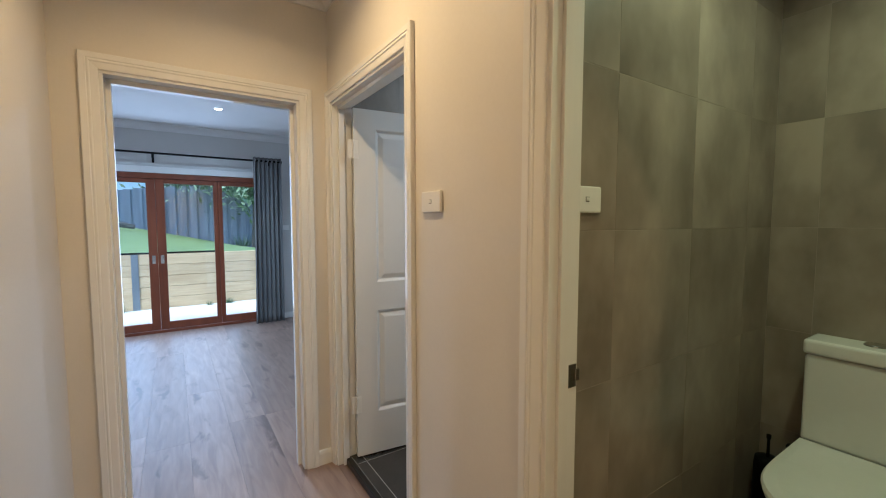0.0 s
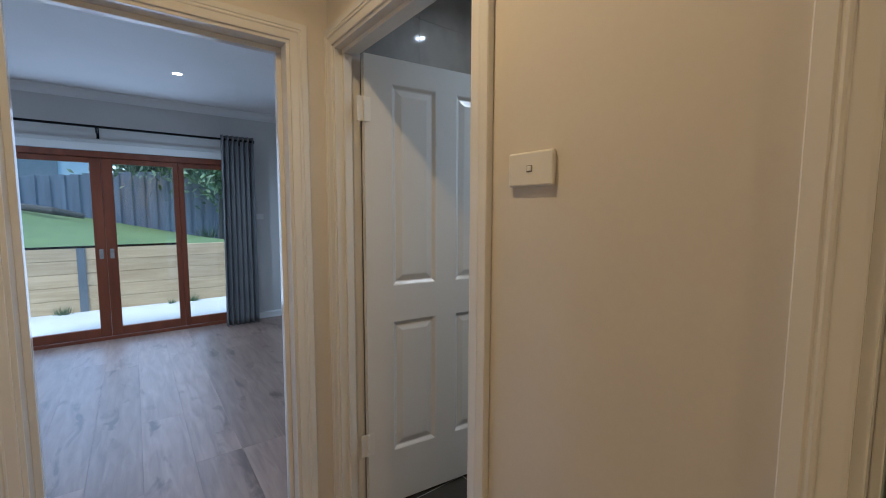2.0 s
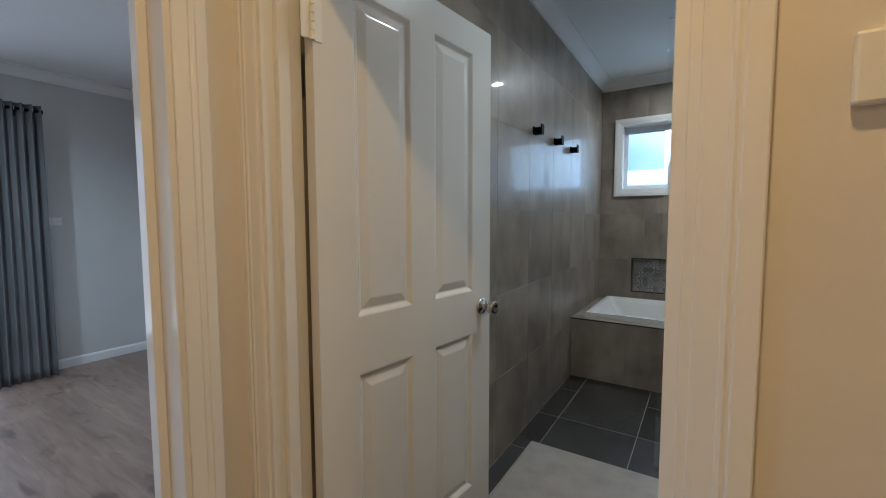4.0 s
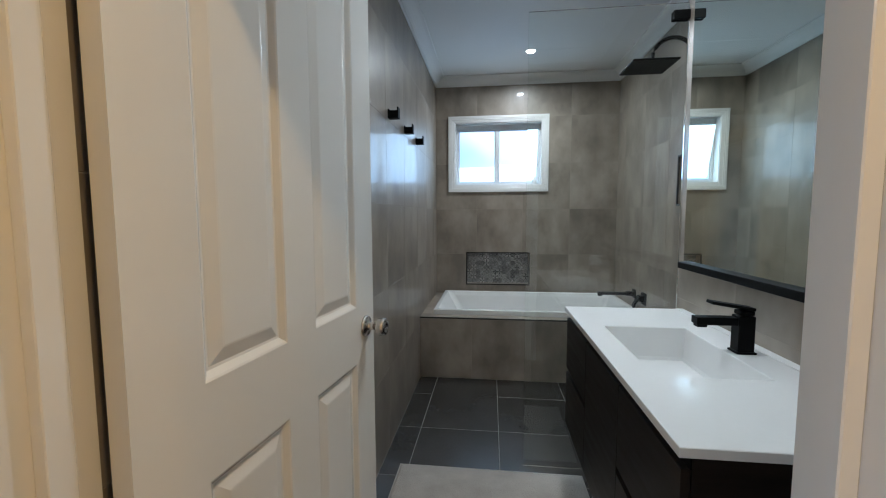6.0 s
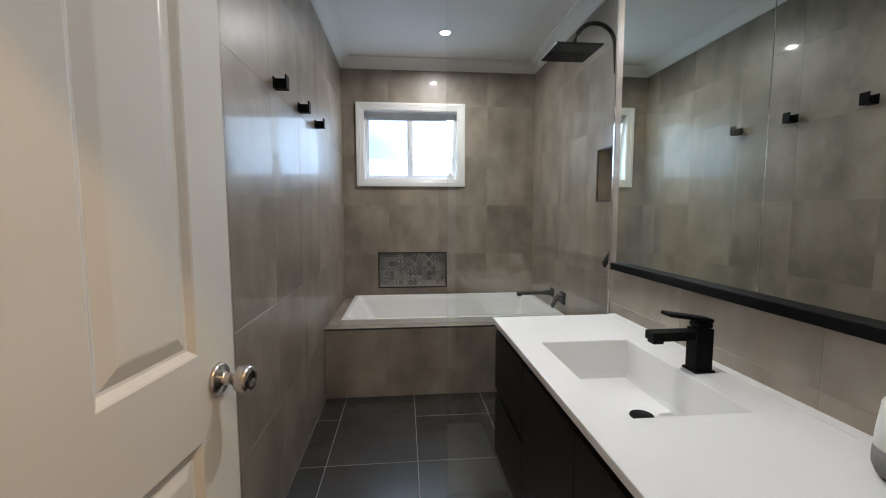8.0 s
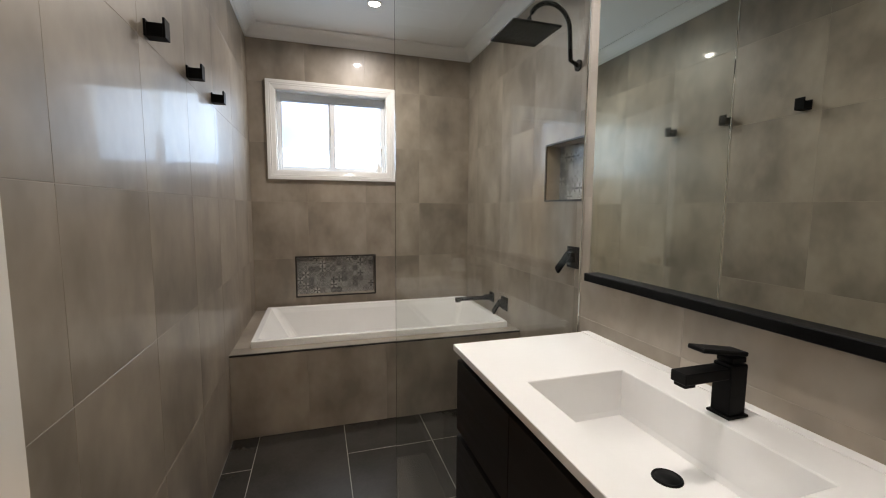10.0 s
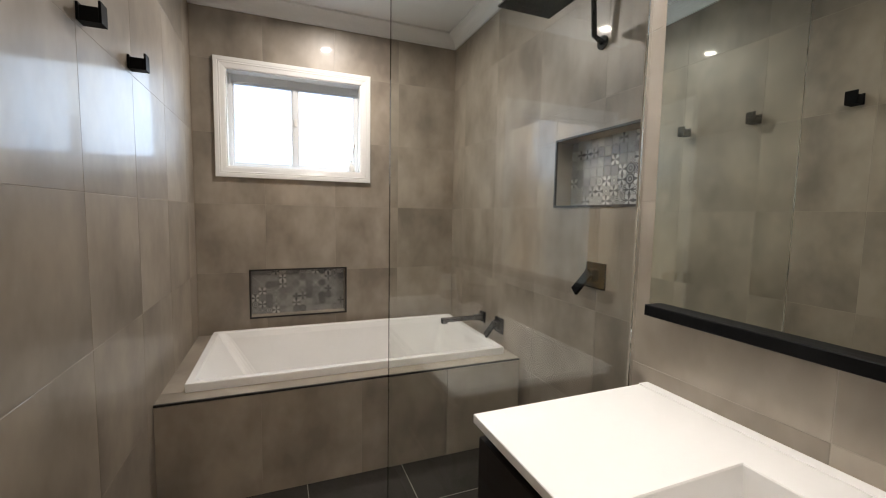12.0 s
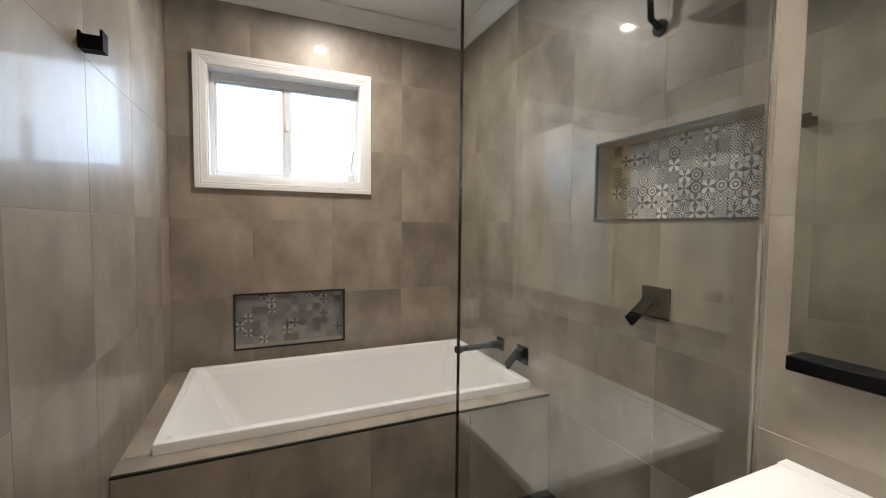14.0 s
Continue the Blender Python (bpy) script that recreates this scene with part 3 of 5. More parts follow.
door_lining("door_1", (-0.13, -0.99, 0), 90, 0.838, 0.1, "white painted moulded door frame to the bedroom", stop_at=0.064, stop_t=0.020).matrix_world = Matrix.Translation((-0.03, -0.99, 0)) @ pose(0, 0, 0, 0, 0, 90)
door_2 = door_lining("door_2", (0.022, 0.0, 0), 0, 0.873, 0.107, "white painted moulded door frame to the bathroom", stop_at=0.03, stop_t=0.018)
door_3 = door_lining("door_3", (1.578, 0.0, 0), 0, 0.802, 0.107, "white painted moulded door frame to the toilet room", stop_at=0.03)
part("strike_plate", boxes((0.0185, 0.0215, 0.074, 0.104, 0.985, 1.045), (0.017, 0.0235, 0.100, 0.114, 1.0, 1.03), bevel=0.001), M_STEEL, door_3, "dull steel strike plate")
structure("threshold", boxes((0.041, 0.876, 0.045, 0.075, -0.003, FLOOR_B + 0.002), (1.597, 2.361, 0.045, 0.075, -0.003, FLOOR_B + 0.002), bevel=0.003), M_TRIMSTEEL, "dark metal strip between boards and tiles", "threshold")


# ---------------------------------------------------------------- bathroom door leaf
def panel_face(bm, w, h, panels, y, out):
    """A door face in the plane y with recessed moulded panels; out is the way that it looks along y."""
    rects = less((0, w, 0, h), panels)

    def q(pts):
        f = bm.faces.new([bm.verts.new(p) for p in (pts if out < 0 else pts[::-1])])
        return f
    for a0, a1, b0, b1 in rects:
        q([(a0, y, b0), (a1, y, b0), (a1, y, b1), (a0, y, b1)])
    steps = [(0.0, 0.0), (0.004, 0.002), (0.014, 0.0105), (0.019, 0.0115), (0.024, 0.0100), (0.044, 0.004), (0.048, 0.0035)]
    for a0, a1, b0, b1 in panels:
        for (i0, d0), (i1, d1) in zip(steps, steps[1:]):
            o = [(a0 + i0, b0 + i0), (a1 - i0, b0 + i0), (a1 - i0, b1 - i0), (a0 + i0, b1 - i0)]
            n = [(a0 + i1, b0 + i1), (a1 - i1, b0 + i1), (a1 - i1, b1 - i1), (a0 + i1, b1 - i1)]
            for k in range(4):
                j = (k + 1) % 4
                q([(o[k][0], y - out * d0, o[k][1]), (o[j][0], y - out * d0, o[j][1]), (n[j][0], y - out * d1, n[j][1]), (n[k][0], y - out * d1, n[k][1])])
        i, d = steps[-1]
        q([(a0 + i, y - out * d, b0 + i), (a1 - i, y - out * d, b0 + i), (a1 - i, y - out * d, b1 - i), (a0 + i, y - out * d, b1 - i)])


def door_leaf():
    w, h, t = 0.777, 1.978, 0.035
    root = thing("panel_door", 0.060, 0.104, 0.047, rz=83.1, label="white painted moulded four-panel door standing open into bathroom", category="door")
    panels = [(0.122, 0.336, 0.248, 0.849), (0.446, 0.660, 0.248, 0.849), (0.122, 0.336, 1.011, 1.873), (0.446, 0.660, 1.011, 1.873)]
    bm = bmesh.new()
    panel_face(bm, w, h, panels, -t, -1)
    panel_face(bm, w, h, panels, 0.0, 1)
    for p in ([(0, -t, 0), (0, 0, 0), (0, 0, h), (0, -t, h)], [(w, 0, 0), (w, -t, 0), (w, -t, h), (w, 0, h)],
              [(0, 0, 0), (0, -t, 0), (w, -t, 0), (w, 0, 0)], [(0, -t, h), (0, 0, h), (w, 0, h), (w, -t, h)]):
        bm.faces.new([bm.verts.new(c) for c in p][::-1])
    bmesh.ops.remove_doubles(bm, verts=bm.verts, dist=1e-5)
    bmesh.ops.recalc_face_normals(bm, faces=bm.faces)
    part("leaf", bm, M_DOOR, root)
    for side, y0 in ((-1, -t), (1, 0.0)):
        prof = [(0.0, -0.001), (0.031, -0.001), (0.032, 0.003), (0.028, 0.009), (0.014, 0.013), (0.0115, 0.018), (0.0115, 0.030), (0.016, 0.036), (0.024, 0.041),
                (0.0262, 0.050), (0.0255, 0.060), (0.0225, 0.066), (0.012, 0.0675), (0.010, 0.0655), (0.0, 0.0655)]
        prof = [(r if r else 0.0004, hh * side) for r, hh in prof]
        k = part("door_knob", lathe(prof, 28, 'y'), M_STEEL, root, "brushed steel round door knob", smooth=True)
        k.matrix_local = pose(0.717, y0, 0.945)
    for z in (0.31, 1.755):
        hg = part("hinge", boxes((-0.032, 0.001, -0.0385, -0.0345, z - 0.05, z + 0.05), (-0.004, 0.026, -0.0375, -0.0350, z - 0.05, z + 0.05), bevel=0.0008), M_PLAS, root, "painted butt hinge")
        for i, (a, c) in enumerate(((-0.05, -0.031), (-0.029, -0.011), (-0.009, 0.009), (0.011, 0.029), (0.031, 0.05))):
            pn = part("knuckle", lathe([(0.0058, z + a), (0.0058, z + c)], 10), M_PLAS, hg)
            pn.matrix_local = pose(-0.003, -0.040, 0)
    part("latch_plate", boxes((w - 0.0005, w + 0.0015, -0.029, -0.006, 0.915, 0.975)), M_STEEL, root)
    return root


door_leaf()


# ---------------------------------------------------------------- switches, lights
def switch(x, y, z, rz, label):
    root = thing("light_switch", x, y, z, rz, label, "switch", "wall switches")
    part("plate", boxes((-0.060, 0.060, -0.012, 0.0, -0.036, 0.036), bevel=0.004, seg=2), M_PLAS, root)
    part("rocker", boxes((-0.006, 0.006, -0.0145, -0.010, -0.004, 0.006), bevel=0.001), M_PLAS, root)
    part("rocker_slot", boxes((-0.0075, 0.0075, -0.0125, -0.008, -0.0065, 0.0075)), M_FABRIC, root)


switch(1.078, 0.0, 1.472, 0, "white plastic rocker light switch on cream wall")
switch(1.54, 0.195, 1.465, 90, "white plastic rocker light switch on tiled wall")
bm_out = boxes((-0.058, 0.058, -0.010, 0.0, -0.036, 0.036), bevel=0.003)
outlet = tagged(part("wall_plate", bm_out, M_PLAS), "small white blank wall plate beside the curtain", "wall plate")
outlet.matrix_world = pose(-3.93, 0.60, 1.32, 0, 0, 90)


def downlight(x, y, z, power, colour, spread=150):
    root = thing("downlight", x, y, z, label="round white recessed ceiling downlight, lit", category="ceiling light", group="recessed downlights")
    part("trim", lathe([(0.036, -0.001), (0.038, -0.005), (0.047, -0.004), (0.0485, 0.0)], 28), M_PLAS, root, smooth=True)
    part("lens", lathe([(0.0005, -0.0035), (0.035, -0.0035), (0.0355, -0.001)], 24), M_LAMP, root, "glowing diffuser lens")
    d = bpy.data.lights.new("downlight_lamp", "AREA")
    d.shape, d.size, d.energy, d.color, d.spread = 'DISK', 0.066, power, colour, radians(spread)
    lamp = new("downlight_lamp", d)
    lamp.matrix_world = pose(x, y, z - 0.009)


downlight(0.87, 3.20, CEIL_B, P_BATH, NEUTRAL, 165)
downlight(0.95, 1.08, CEIL_B, 0.70 * P_BATH, NEUTRAL, 150)
downlight(0.84, -0.51, CEIL_H, P_HALL, WARM)
downlight(3.1, -0.55, CEIL_H, P_HALL, WARM)
downlight(-2.75, -0.30, CEIL_R, P_BED, COOL)
# three more bedroom downlights, unseen, added to fill the room with light
downlight(-1.3, -1.8, CEIL_R, P_BED, COOL)
downlight(-1.3, -0.30, CEIL_R, P_BED, COOL)
downlight(-2.75, -1.8, CEIL_R, P_BED, COOL)
# unseen lamp added to brighten the toilet room, tinted for its olive cast
downlight(2.05, 0.75, CEIL_W, P_WC, (0.96, 0.94, 0.45))


# daylight of the open sky through the frosted bathroom window
sky_win = bpy.data.lights.new("window_daylight", "AREA")
sky_win.shape, sky_win.size, sky_win.size_y, sky_win.energy, sky_win.color = 'RECTANGLE', 0.78, 0.50, 0.75, (0.62, 0.84, 1.0)
new("window_daylight", sky_win).matrix_world = look((0.617, 3.878, 1.915), (0.617, 0.0, 0.9))
# daylight of the open sky through the glazed garden doors
day = bpy.data.lights.new("doors_daylight", "AREA")
day.shape, day.size, day.size_y, day.energy, day.color = 'RECTANGLE', 1.75, 2.6, 6.2, (0.70, 0.80, 1.0)
new("doors_daylight", day).matrix_world = look((-3.90, -0.91, 1.02), (0.0, -0.91, 0.80))


# ---------------------------------------------------------------- bathroom window
def bath_window():
    x0, x1, z0, z1 = WINDOW
    root = thing("window_1", (x0 + x1) / 2, 3.80, z0, label="white framed sliding window with frosted panes above bath", category="window", kind="structure")
    cx = (x0 + x1) / 2
    w, h = x1 - x0, z1 - z0
    # reveal lining
    part("reveal", boxes((-w / 2, -w / 2 + 0.012, -0.002, 0.16, 0, h), (w / 2 - 0.012, w / 2, -0.002, 0.16, 0, h), (-w / 2 + 0.012, w / 2 - 0.012, -0.002, 0.16, h - 0.012, h)), M_GLOSS, root)
    part("sill", boxes((-w / 2 + 0.012, w / 2 - 0.012, -0.004, 0.16, 0, 0.014), bevel=0.002), M_GLOSS, root)
    for kind, xa, ya, ln, o in (("l", (0, 0, 1), (-1, 0, 0), h - 0.012, (-w / 2 + 0.006, 0, 0.006)), ("r", (0, 0, 1), (1, 0, 0), h - 0.012, (w / 2 - 0.006, 0, 0.006)),
                                ("t", (1, 0, 0), (0, 0, 1), w - 0.012, (-w / 2 + 0.006, 0, h - 0.006)), ("b", (1, 0, 0), (0, 0, -1), w - 0.012, (-w / 2 + 0.006, 0, 0.006))):
        ob = part("architrave", arch_strip(ln, 1, 1), M_GLOSS, root)
        ob.matrix_local = Matrix.Translation(o) @ Matrix((Vector(xa), Vector(ya), Vector((0, -1, 0)))).transposed().to_4x4()
    a, b, c, d = -w / 2 + 0.012, w / 2 - 0.012, 0.014, h - 0.012
    part("window_frame", boxes((a, a + 0.022, 0.085, 0.14, c, d), (b - 0.022, b, 0.085, 0.14, c, d), (a + 0.022, b - 0.022, 0.085, 0.14, c, c + 0.02), (a + 0.022, b - 0.022, 0.085, 0.14, d - 0.045, d), bevel=0.0015), M_ALU, root)
    m = 0.609 - cx
    part("meeting_stile", boxes((m - 0.014, m + 0.014, 0.088, 0.118, c + 0.02, d - 0.045), bevel=0.0015), M_ALU, root)
    part("latch", boxes((m - 0.009, m + 0.009, 0.078, 0.09, 0.31, 0.365), bevel=0.002), M_PLAS, root)
    for p0, p1, y in ((a + 0.022, m - 0.014, 0.108), (m + 0.014, b - 0.022, 0.102)):
        part("sash", boxes((p0, p0 + 0.012, y - 0.012, y + 0.012, c + 0.02, d - 0.045), (p1 - 0.012, p1, y - 0.012, y + 0.012, c + 0.02, d - 0.045),
                           (p0 + 0.012, p1 - 0.012, y - 0.012, y + 0.012, c + 0.02, c + 0.034), (p0 + 0.012, p1 - 0.012, y - 0.012, y + 0.012, d - 0.059, d - 0.045), bevel=0.001), M_ALU, root)
        pane = part("pane", boxes((p0 + 0.010, p1 - 0.010, y - 0.002, y + 0.002, c + 0.032, d - 0.057)), M_FROST, root, "frosted glass pane")
        pane.visible_shadow = False


bath_window()
bd = tagged(part("backdrop_window", boxes((-1.2, 1.2, 0, 0.01, -1.1, 1.3)), M_SKYGLOW), "bright hazy daylight outside the frosted window", "backdrop", kind="structure")
bd.matrix_world = pose(0.62, 4.75, 1.9)

# reed diffuser on the sill
rd = thing("reed_diffuser", 0.982, 3.842, WINDOW[2] + 0.014, label="small white reed diffuser bottle on window sill", category="diffuser")
part("bottle", lathe([(0.001, 0), (0.024, 0), (0.028, 0.006), (0.028, 0.04), (0.022, 0.055), (0.011, 0.062), (0.011, 0.078), (0.013, 0.08), (0.001, 0.08)], 20), M_CERAM, rd, smooth=True)
for dx, dy in ((-0.03, 0.004), (0.026, 0.0), (-0.012, -0.012), (0.01, 0.012)):
    part("reed", tube([(0, 0, 0.03), (dx, dy, 0.20)], 0.0024, 6), M_REED, rd)


# ---------------------------------------------------------------- bath and hob
hob = thing("bath_hob", 0.0, 2.775, FLOOR_B, label="taupe tiled bath surround with dark metal edge trim", category="bath surround", kind="structure")
HT = 0.523 - FLOOR_B
part("core", boxes((0.0, 1.765, 0.008, 0.10, -0.02, HT - 0.008), (0.0, 0.10, 0.10, 1.02, -0.02, HT - 0.008), (1.70, 1.765, 0.10, 1.02, -0.02, HT - 0.008), (0.10, 1.70, 0.95, 1.02, -0.02, HT - 0.008)), M_GROUT, hob)
part("edge_trim", boxes((0.0, 1.765, -0.001, 0.009, HT - 0.010, HT), bevel=0.001), M_TRIMSTEEL, hob, "dark metal tile edge trim")
part("ledge_tile", boxes((0.0, 1.765, 0.0095, 0.115, HT - 0.009, HT)), M_TILE, hob)
part("ledge_tile", boxes((0.0, 0.105, 0.1165, 1.024, HT - 0.009, HT)), M_TILE, hob)
part("ledge_tile", boxes((1.695, 1.765, 0.1165, 1.024, HT - 0.009, HT)), M_TILE, hob)
part("ledge_tile", boxes((0.1065, 1.6935, 0.945, 1.024, HT - 0.009, HT)), M_TILE, hob)


def tub():
    root = thing("bathtub", 0.095, 2.872, 0.523, label="white acrylic rectangular inset bathtub, empty", category="bathtub")
    L_, W_, H_ = 1.625, 0.86, 0.040
    bm = bmesh.new()

    def ring(x0, x1, y0, y1, z, r, n=5):
        pts = []
        for cx, cy, a0 in ((x1 - r, y1 - r, 0), (x0 + r, y1 - r, 90), (x0 + r, y0 + r, 180), (x1 - r, y0 + r, 270)):
            for i in range(n + 1):
                a = radians(a0 + 90 * i / n)
                pts.append(bm.verts.new((cx + r * math.cos(a), cy + r * math.sin(a), z)))
        return pts
    rings = [ring(0, L_, 0, W_, 0.0, 0.008), ring(0, L_, 0, W_, H_ - 0.005, 0.008), ring(0.002, L_ - 0.002, 0.002, W_ - 0.002, H_ - 0.001, 0.009),
             ring(0.006, L_ - 0.006, 0.006, W_ - 0.006, H_, 0.010),
             ring(0.032, L_ - 0.032, 0.032, W_ - 0.032, H_, 0.03), ring(0.040, L_ - 0.040, 0.040, W_ - 0.040, H_ - 0.006, 0.035),
             ring(0.060, L_ - 0.055, 0.052, W_ - 0.052, H_ - 0.04, 0.05), ring(0.25, L_ - 0.14, 0.115, W_ - 0.115, -0.33, 0.07), ring(0.29, L_ - 0.17, 0.145, W_ - 0.145, -0.365, 0.07)]
    for a, b in zip(rings, rings[1:]):
        for i in range(len(a)):
            j = (i + 1) % len(a)
            bm.faces.new((a[i], a[j], b[j], b[i]))
    bm.faces.new(rings[-1])
    bmesh.ops.recalc_face_normals(bm, faces=bm.faces)
    for f in bm.faces:
        if f.calc_center_median().z < -0.3 and f.normal.z < 0:
            bmesh.ops.reverse_faces(bm, faces=bm.faces)
            break
    ob = part("shell", bm, M_ACRYL, root)
    for p in ob.data.polygons:
        p.use_smooth = p.area < 0.002
    part("waste", lathe([(0.001, 0.004), (0.026, 0.004), (0.03, 0.0)], 20), M_BLACK, root).matrix_local = pose(1.35, 0.43, -0.364)


tub()


def tap_lever_mixer(name, y, z, label, size=0.112):
    """Square wall plate with an angled lever; the wall lies at local x = 0 and the room at x < 0."""
    root = thing(name, 1.765, y, z, label=label, category="mixer tap")
    s = size / 2
    part("plate", boxes((-0.010, 0.0, -s, s, -s, s), bevel=0.0015), M_BLACK, root)
    part("cartridge", boxes((-0.045, -0.010, -0.025, 0.025, -0.022, 0.028), bevel=0.003), M_BLACK, root)
    lv = part("lever", boxes((-0.014, 0.0, -0.021, 0.021, -0.10, 0.024), bevel=0.002), M_BLACK, root)
    lv.matrix_local = pose(-0.045, 0.0, 0.0, 38, 10, 0)
    return root


tap_lever_mixer("shower_mixer", 2.198, 1.085, "matt black square shower mixer on taupe tiles")
tap_lever_mixer("bath_mixer", 3.01, 0.655, "matt black square bath mixer on taupe tiles", 0.095)
sp = thing("bath_spout", 1.765, 3.235, 0.655, label="matt black straight wall bath spout", category="spout")
part("plate", boxes((-0.010, 0, -0.036, 0.036, -0.036, 0.036), bevel=0.0015), M_BLACK, sp)
part("block", boxes((-0.07, -0.010, -0.02, 0.02, -0.018, 0.018), bevel=0.0015), M_BLACK, sp)
part("spout", boxes((-0.30, -0.07, -0.018, 0.018, -0.014, 0.010), (-0.30, -0.265, -0.016, 0.016, -0.024, -0.014), bevel=0.002), M_BLACK, sp)

sh = thing("rain_shower", 1.765, 2.225, 2.06, label="matt black square rain shower head on curved arm", category="shower head")
part("flange", lathe([(0.028, -0.008), (0.028, 0.0)], 24, 'x'), M_BLACK, sh)
arc = [(-0.006, 0, 0.0), (-0.05, 0, 0.02)] + [(-0.06 - 0.115 + 0.115 * math.cos(radians(a)), 0, 0.10 + 0.115 * math.sin(radians(a)) + 0.06) for a in range(0, 190, 15)]
arc += [(-0.29, 0, 0.135)]
part("arm", tube(arc, 0.011, 12), M_BLACK, sh, smooth=True)
part("head", boxes((-0.435, -0.185, -0.125, 0.125, 0.112, 0.122), bevel=0.002), M_BLACK, sh)
part("swivel", lathe([(0.018, 0.122), (0.022, 0.130), (0.014, 0.15)], 18), M_BLACK, sh).matrix_local = pose(-0.29, 0, 0)
noz = bmesh.new()
for i in range(8):
    for j in range(8):
        a, b = -0.435 + 0.028 + i * 0.0277, -0.125 + 0.028 + j * 0.0277
        box(noz, a - 0.003, a + 0.003, b - 0.003, b + 0.003, 0.1095, 0.1125)
tagged(part("nozzles", noz, M_RUBBER, sh), kind="stuff")


# ---------------------------------------------------------------- shower screen
scr = thing("shower_screen", 0.724, 1.686, FLOOR_B, label="frameless clear glass shower screen panel", category="shower screen")
gp = part("glass_panel", boxes((0.0, 0.7095, -0.005, 0.005, 0.003, 2.235)), M_SCREEN, scr)
gp.visible_shadow = False
part("clamp", boxes((0.64, 0.71, -0.02, -0.0055, 2.16, 2.20), (0.64, 0.71, 0.0055, 0.02, 2.16, 2.20), bevel=0.002), M_BLACK, scr, "small black wall clamp")


# ---------------------------------------------------------------- vanity
def vanity():
    y0, y1 = 0.438, 1.612
    root = thing("vanity_unit", 1.418, y0, 0.32, label="dark wenge wall-hung vanity cabinet with drawers", category="vanity")
    W_ = y1 - y0
    part("carcass", boxes((-0.4830, 0.0, 0.0, W_, 0.0, 0.018), (-0.4830, 0.0, 0.0, 0.018, 0.018, 0.546), (-0.4830, 0.0, W_ - 0.018, W_, 0.018, 0.546), (-0.02, 0.016, 0.018, W_ - 0.018, 0.3, 0.546), (-0.4830, -0.4650, 0.018, W_ - 0.018, 0.018, 0.546)), M_DARKWOOD, root)
    ysplit = [0.0, 0.388, 0.787, W_]
    for i, (a, b) in enumerate(zip(ysplit, ysplit[1:])):
        if i == 1:
            d = part("door", boxes((-0.5020, -0.4840, a + 0.0015, b - 0.0015, 0.0, 0.515), bevel=0.001), M_DARKWOOD, root)
        else:
            part("drawer_front", boxes((-0.5020, -0.4840, a + 0.0015, b - 0.0015, 0.0, 0.253), bevel=0.001), M_DARKWOOD, root)
            part("drawer_front", boxes((-0.5020, -0.4840, a + 0.0015, b - 0.0015, 0.275, 0.515), bevel=0.001), M_DARKWOOD, root)
    part("finger_rail", boxes((-0.4860, -0.4835, 0.0, W_, 0.515, 0.546)), M_BLACK, root, "black recessed finger pull")
    return root


vanity()


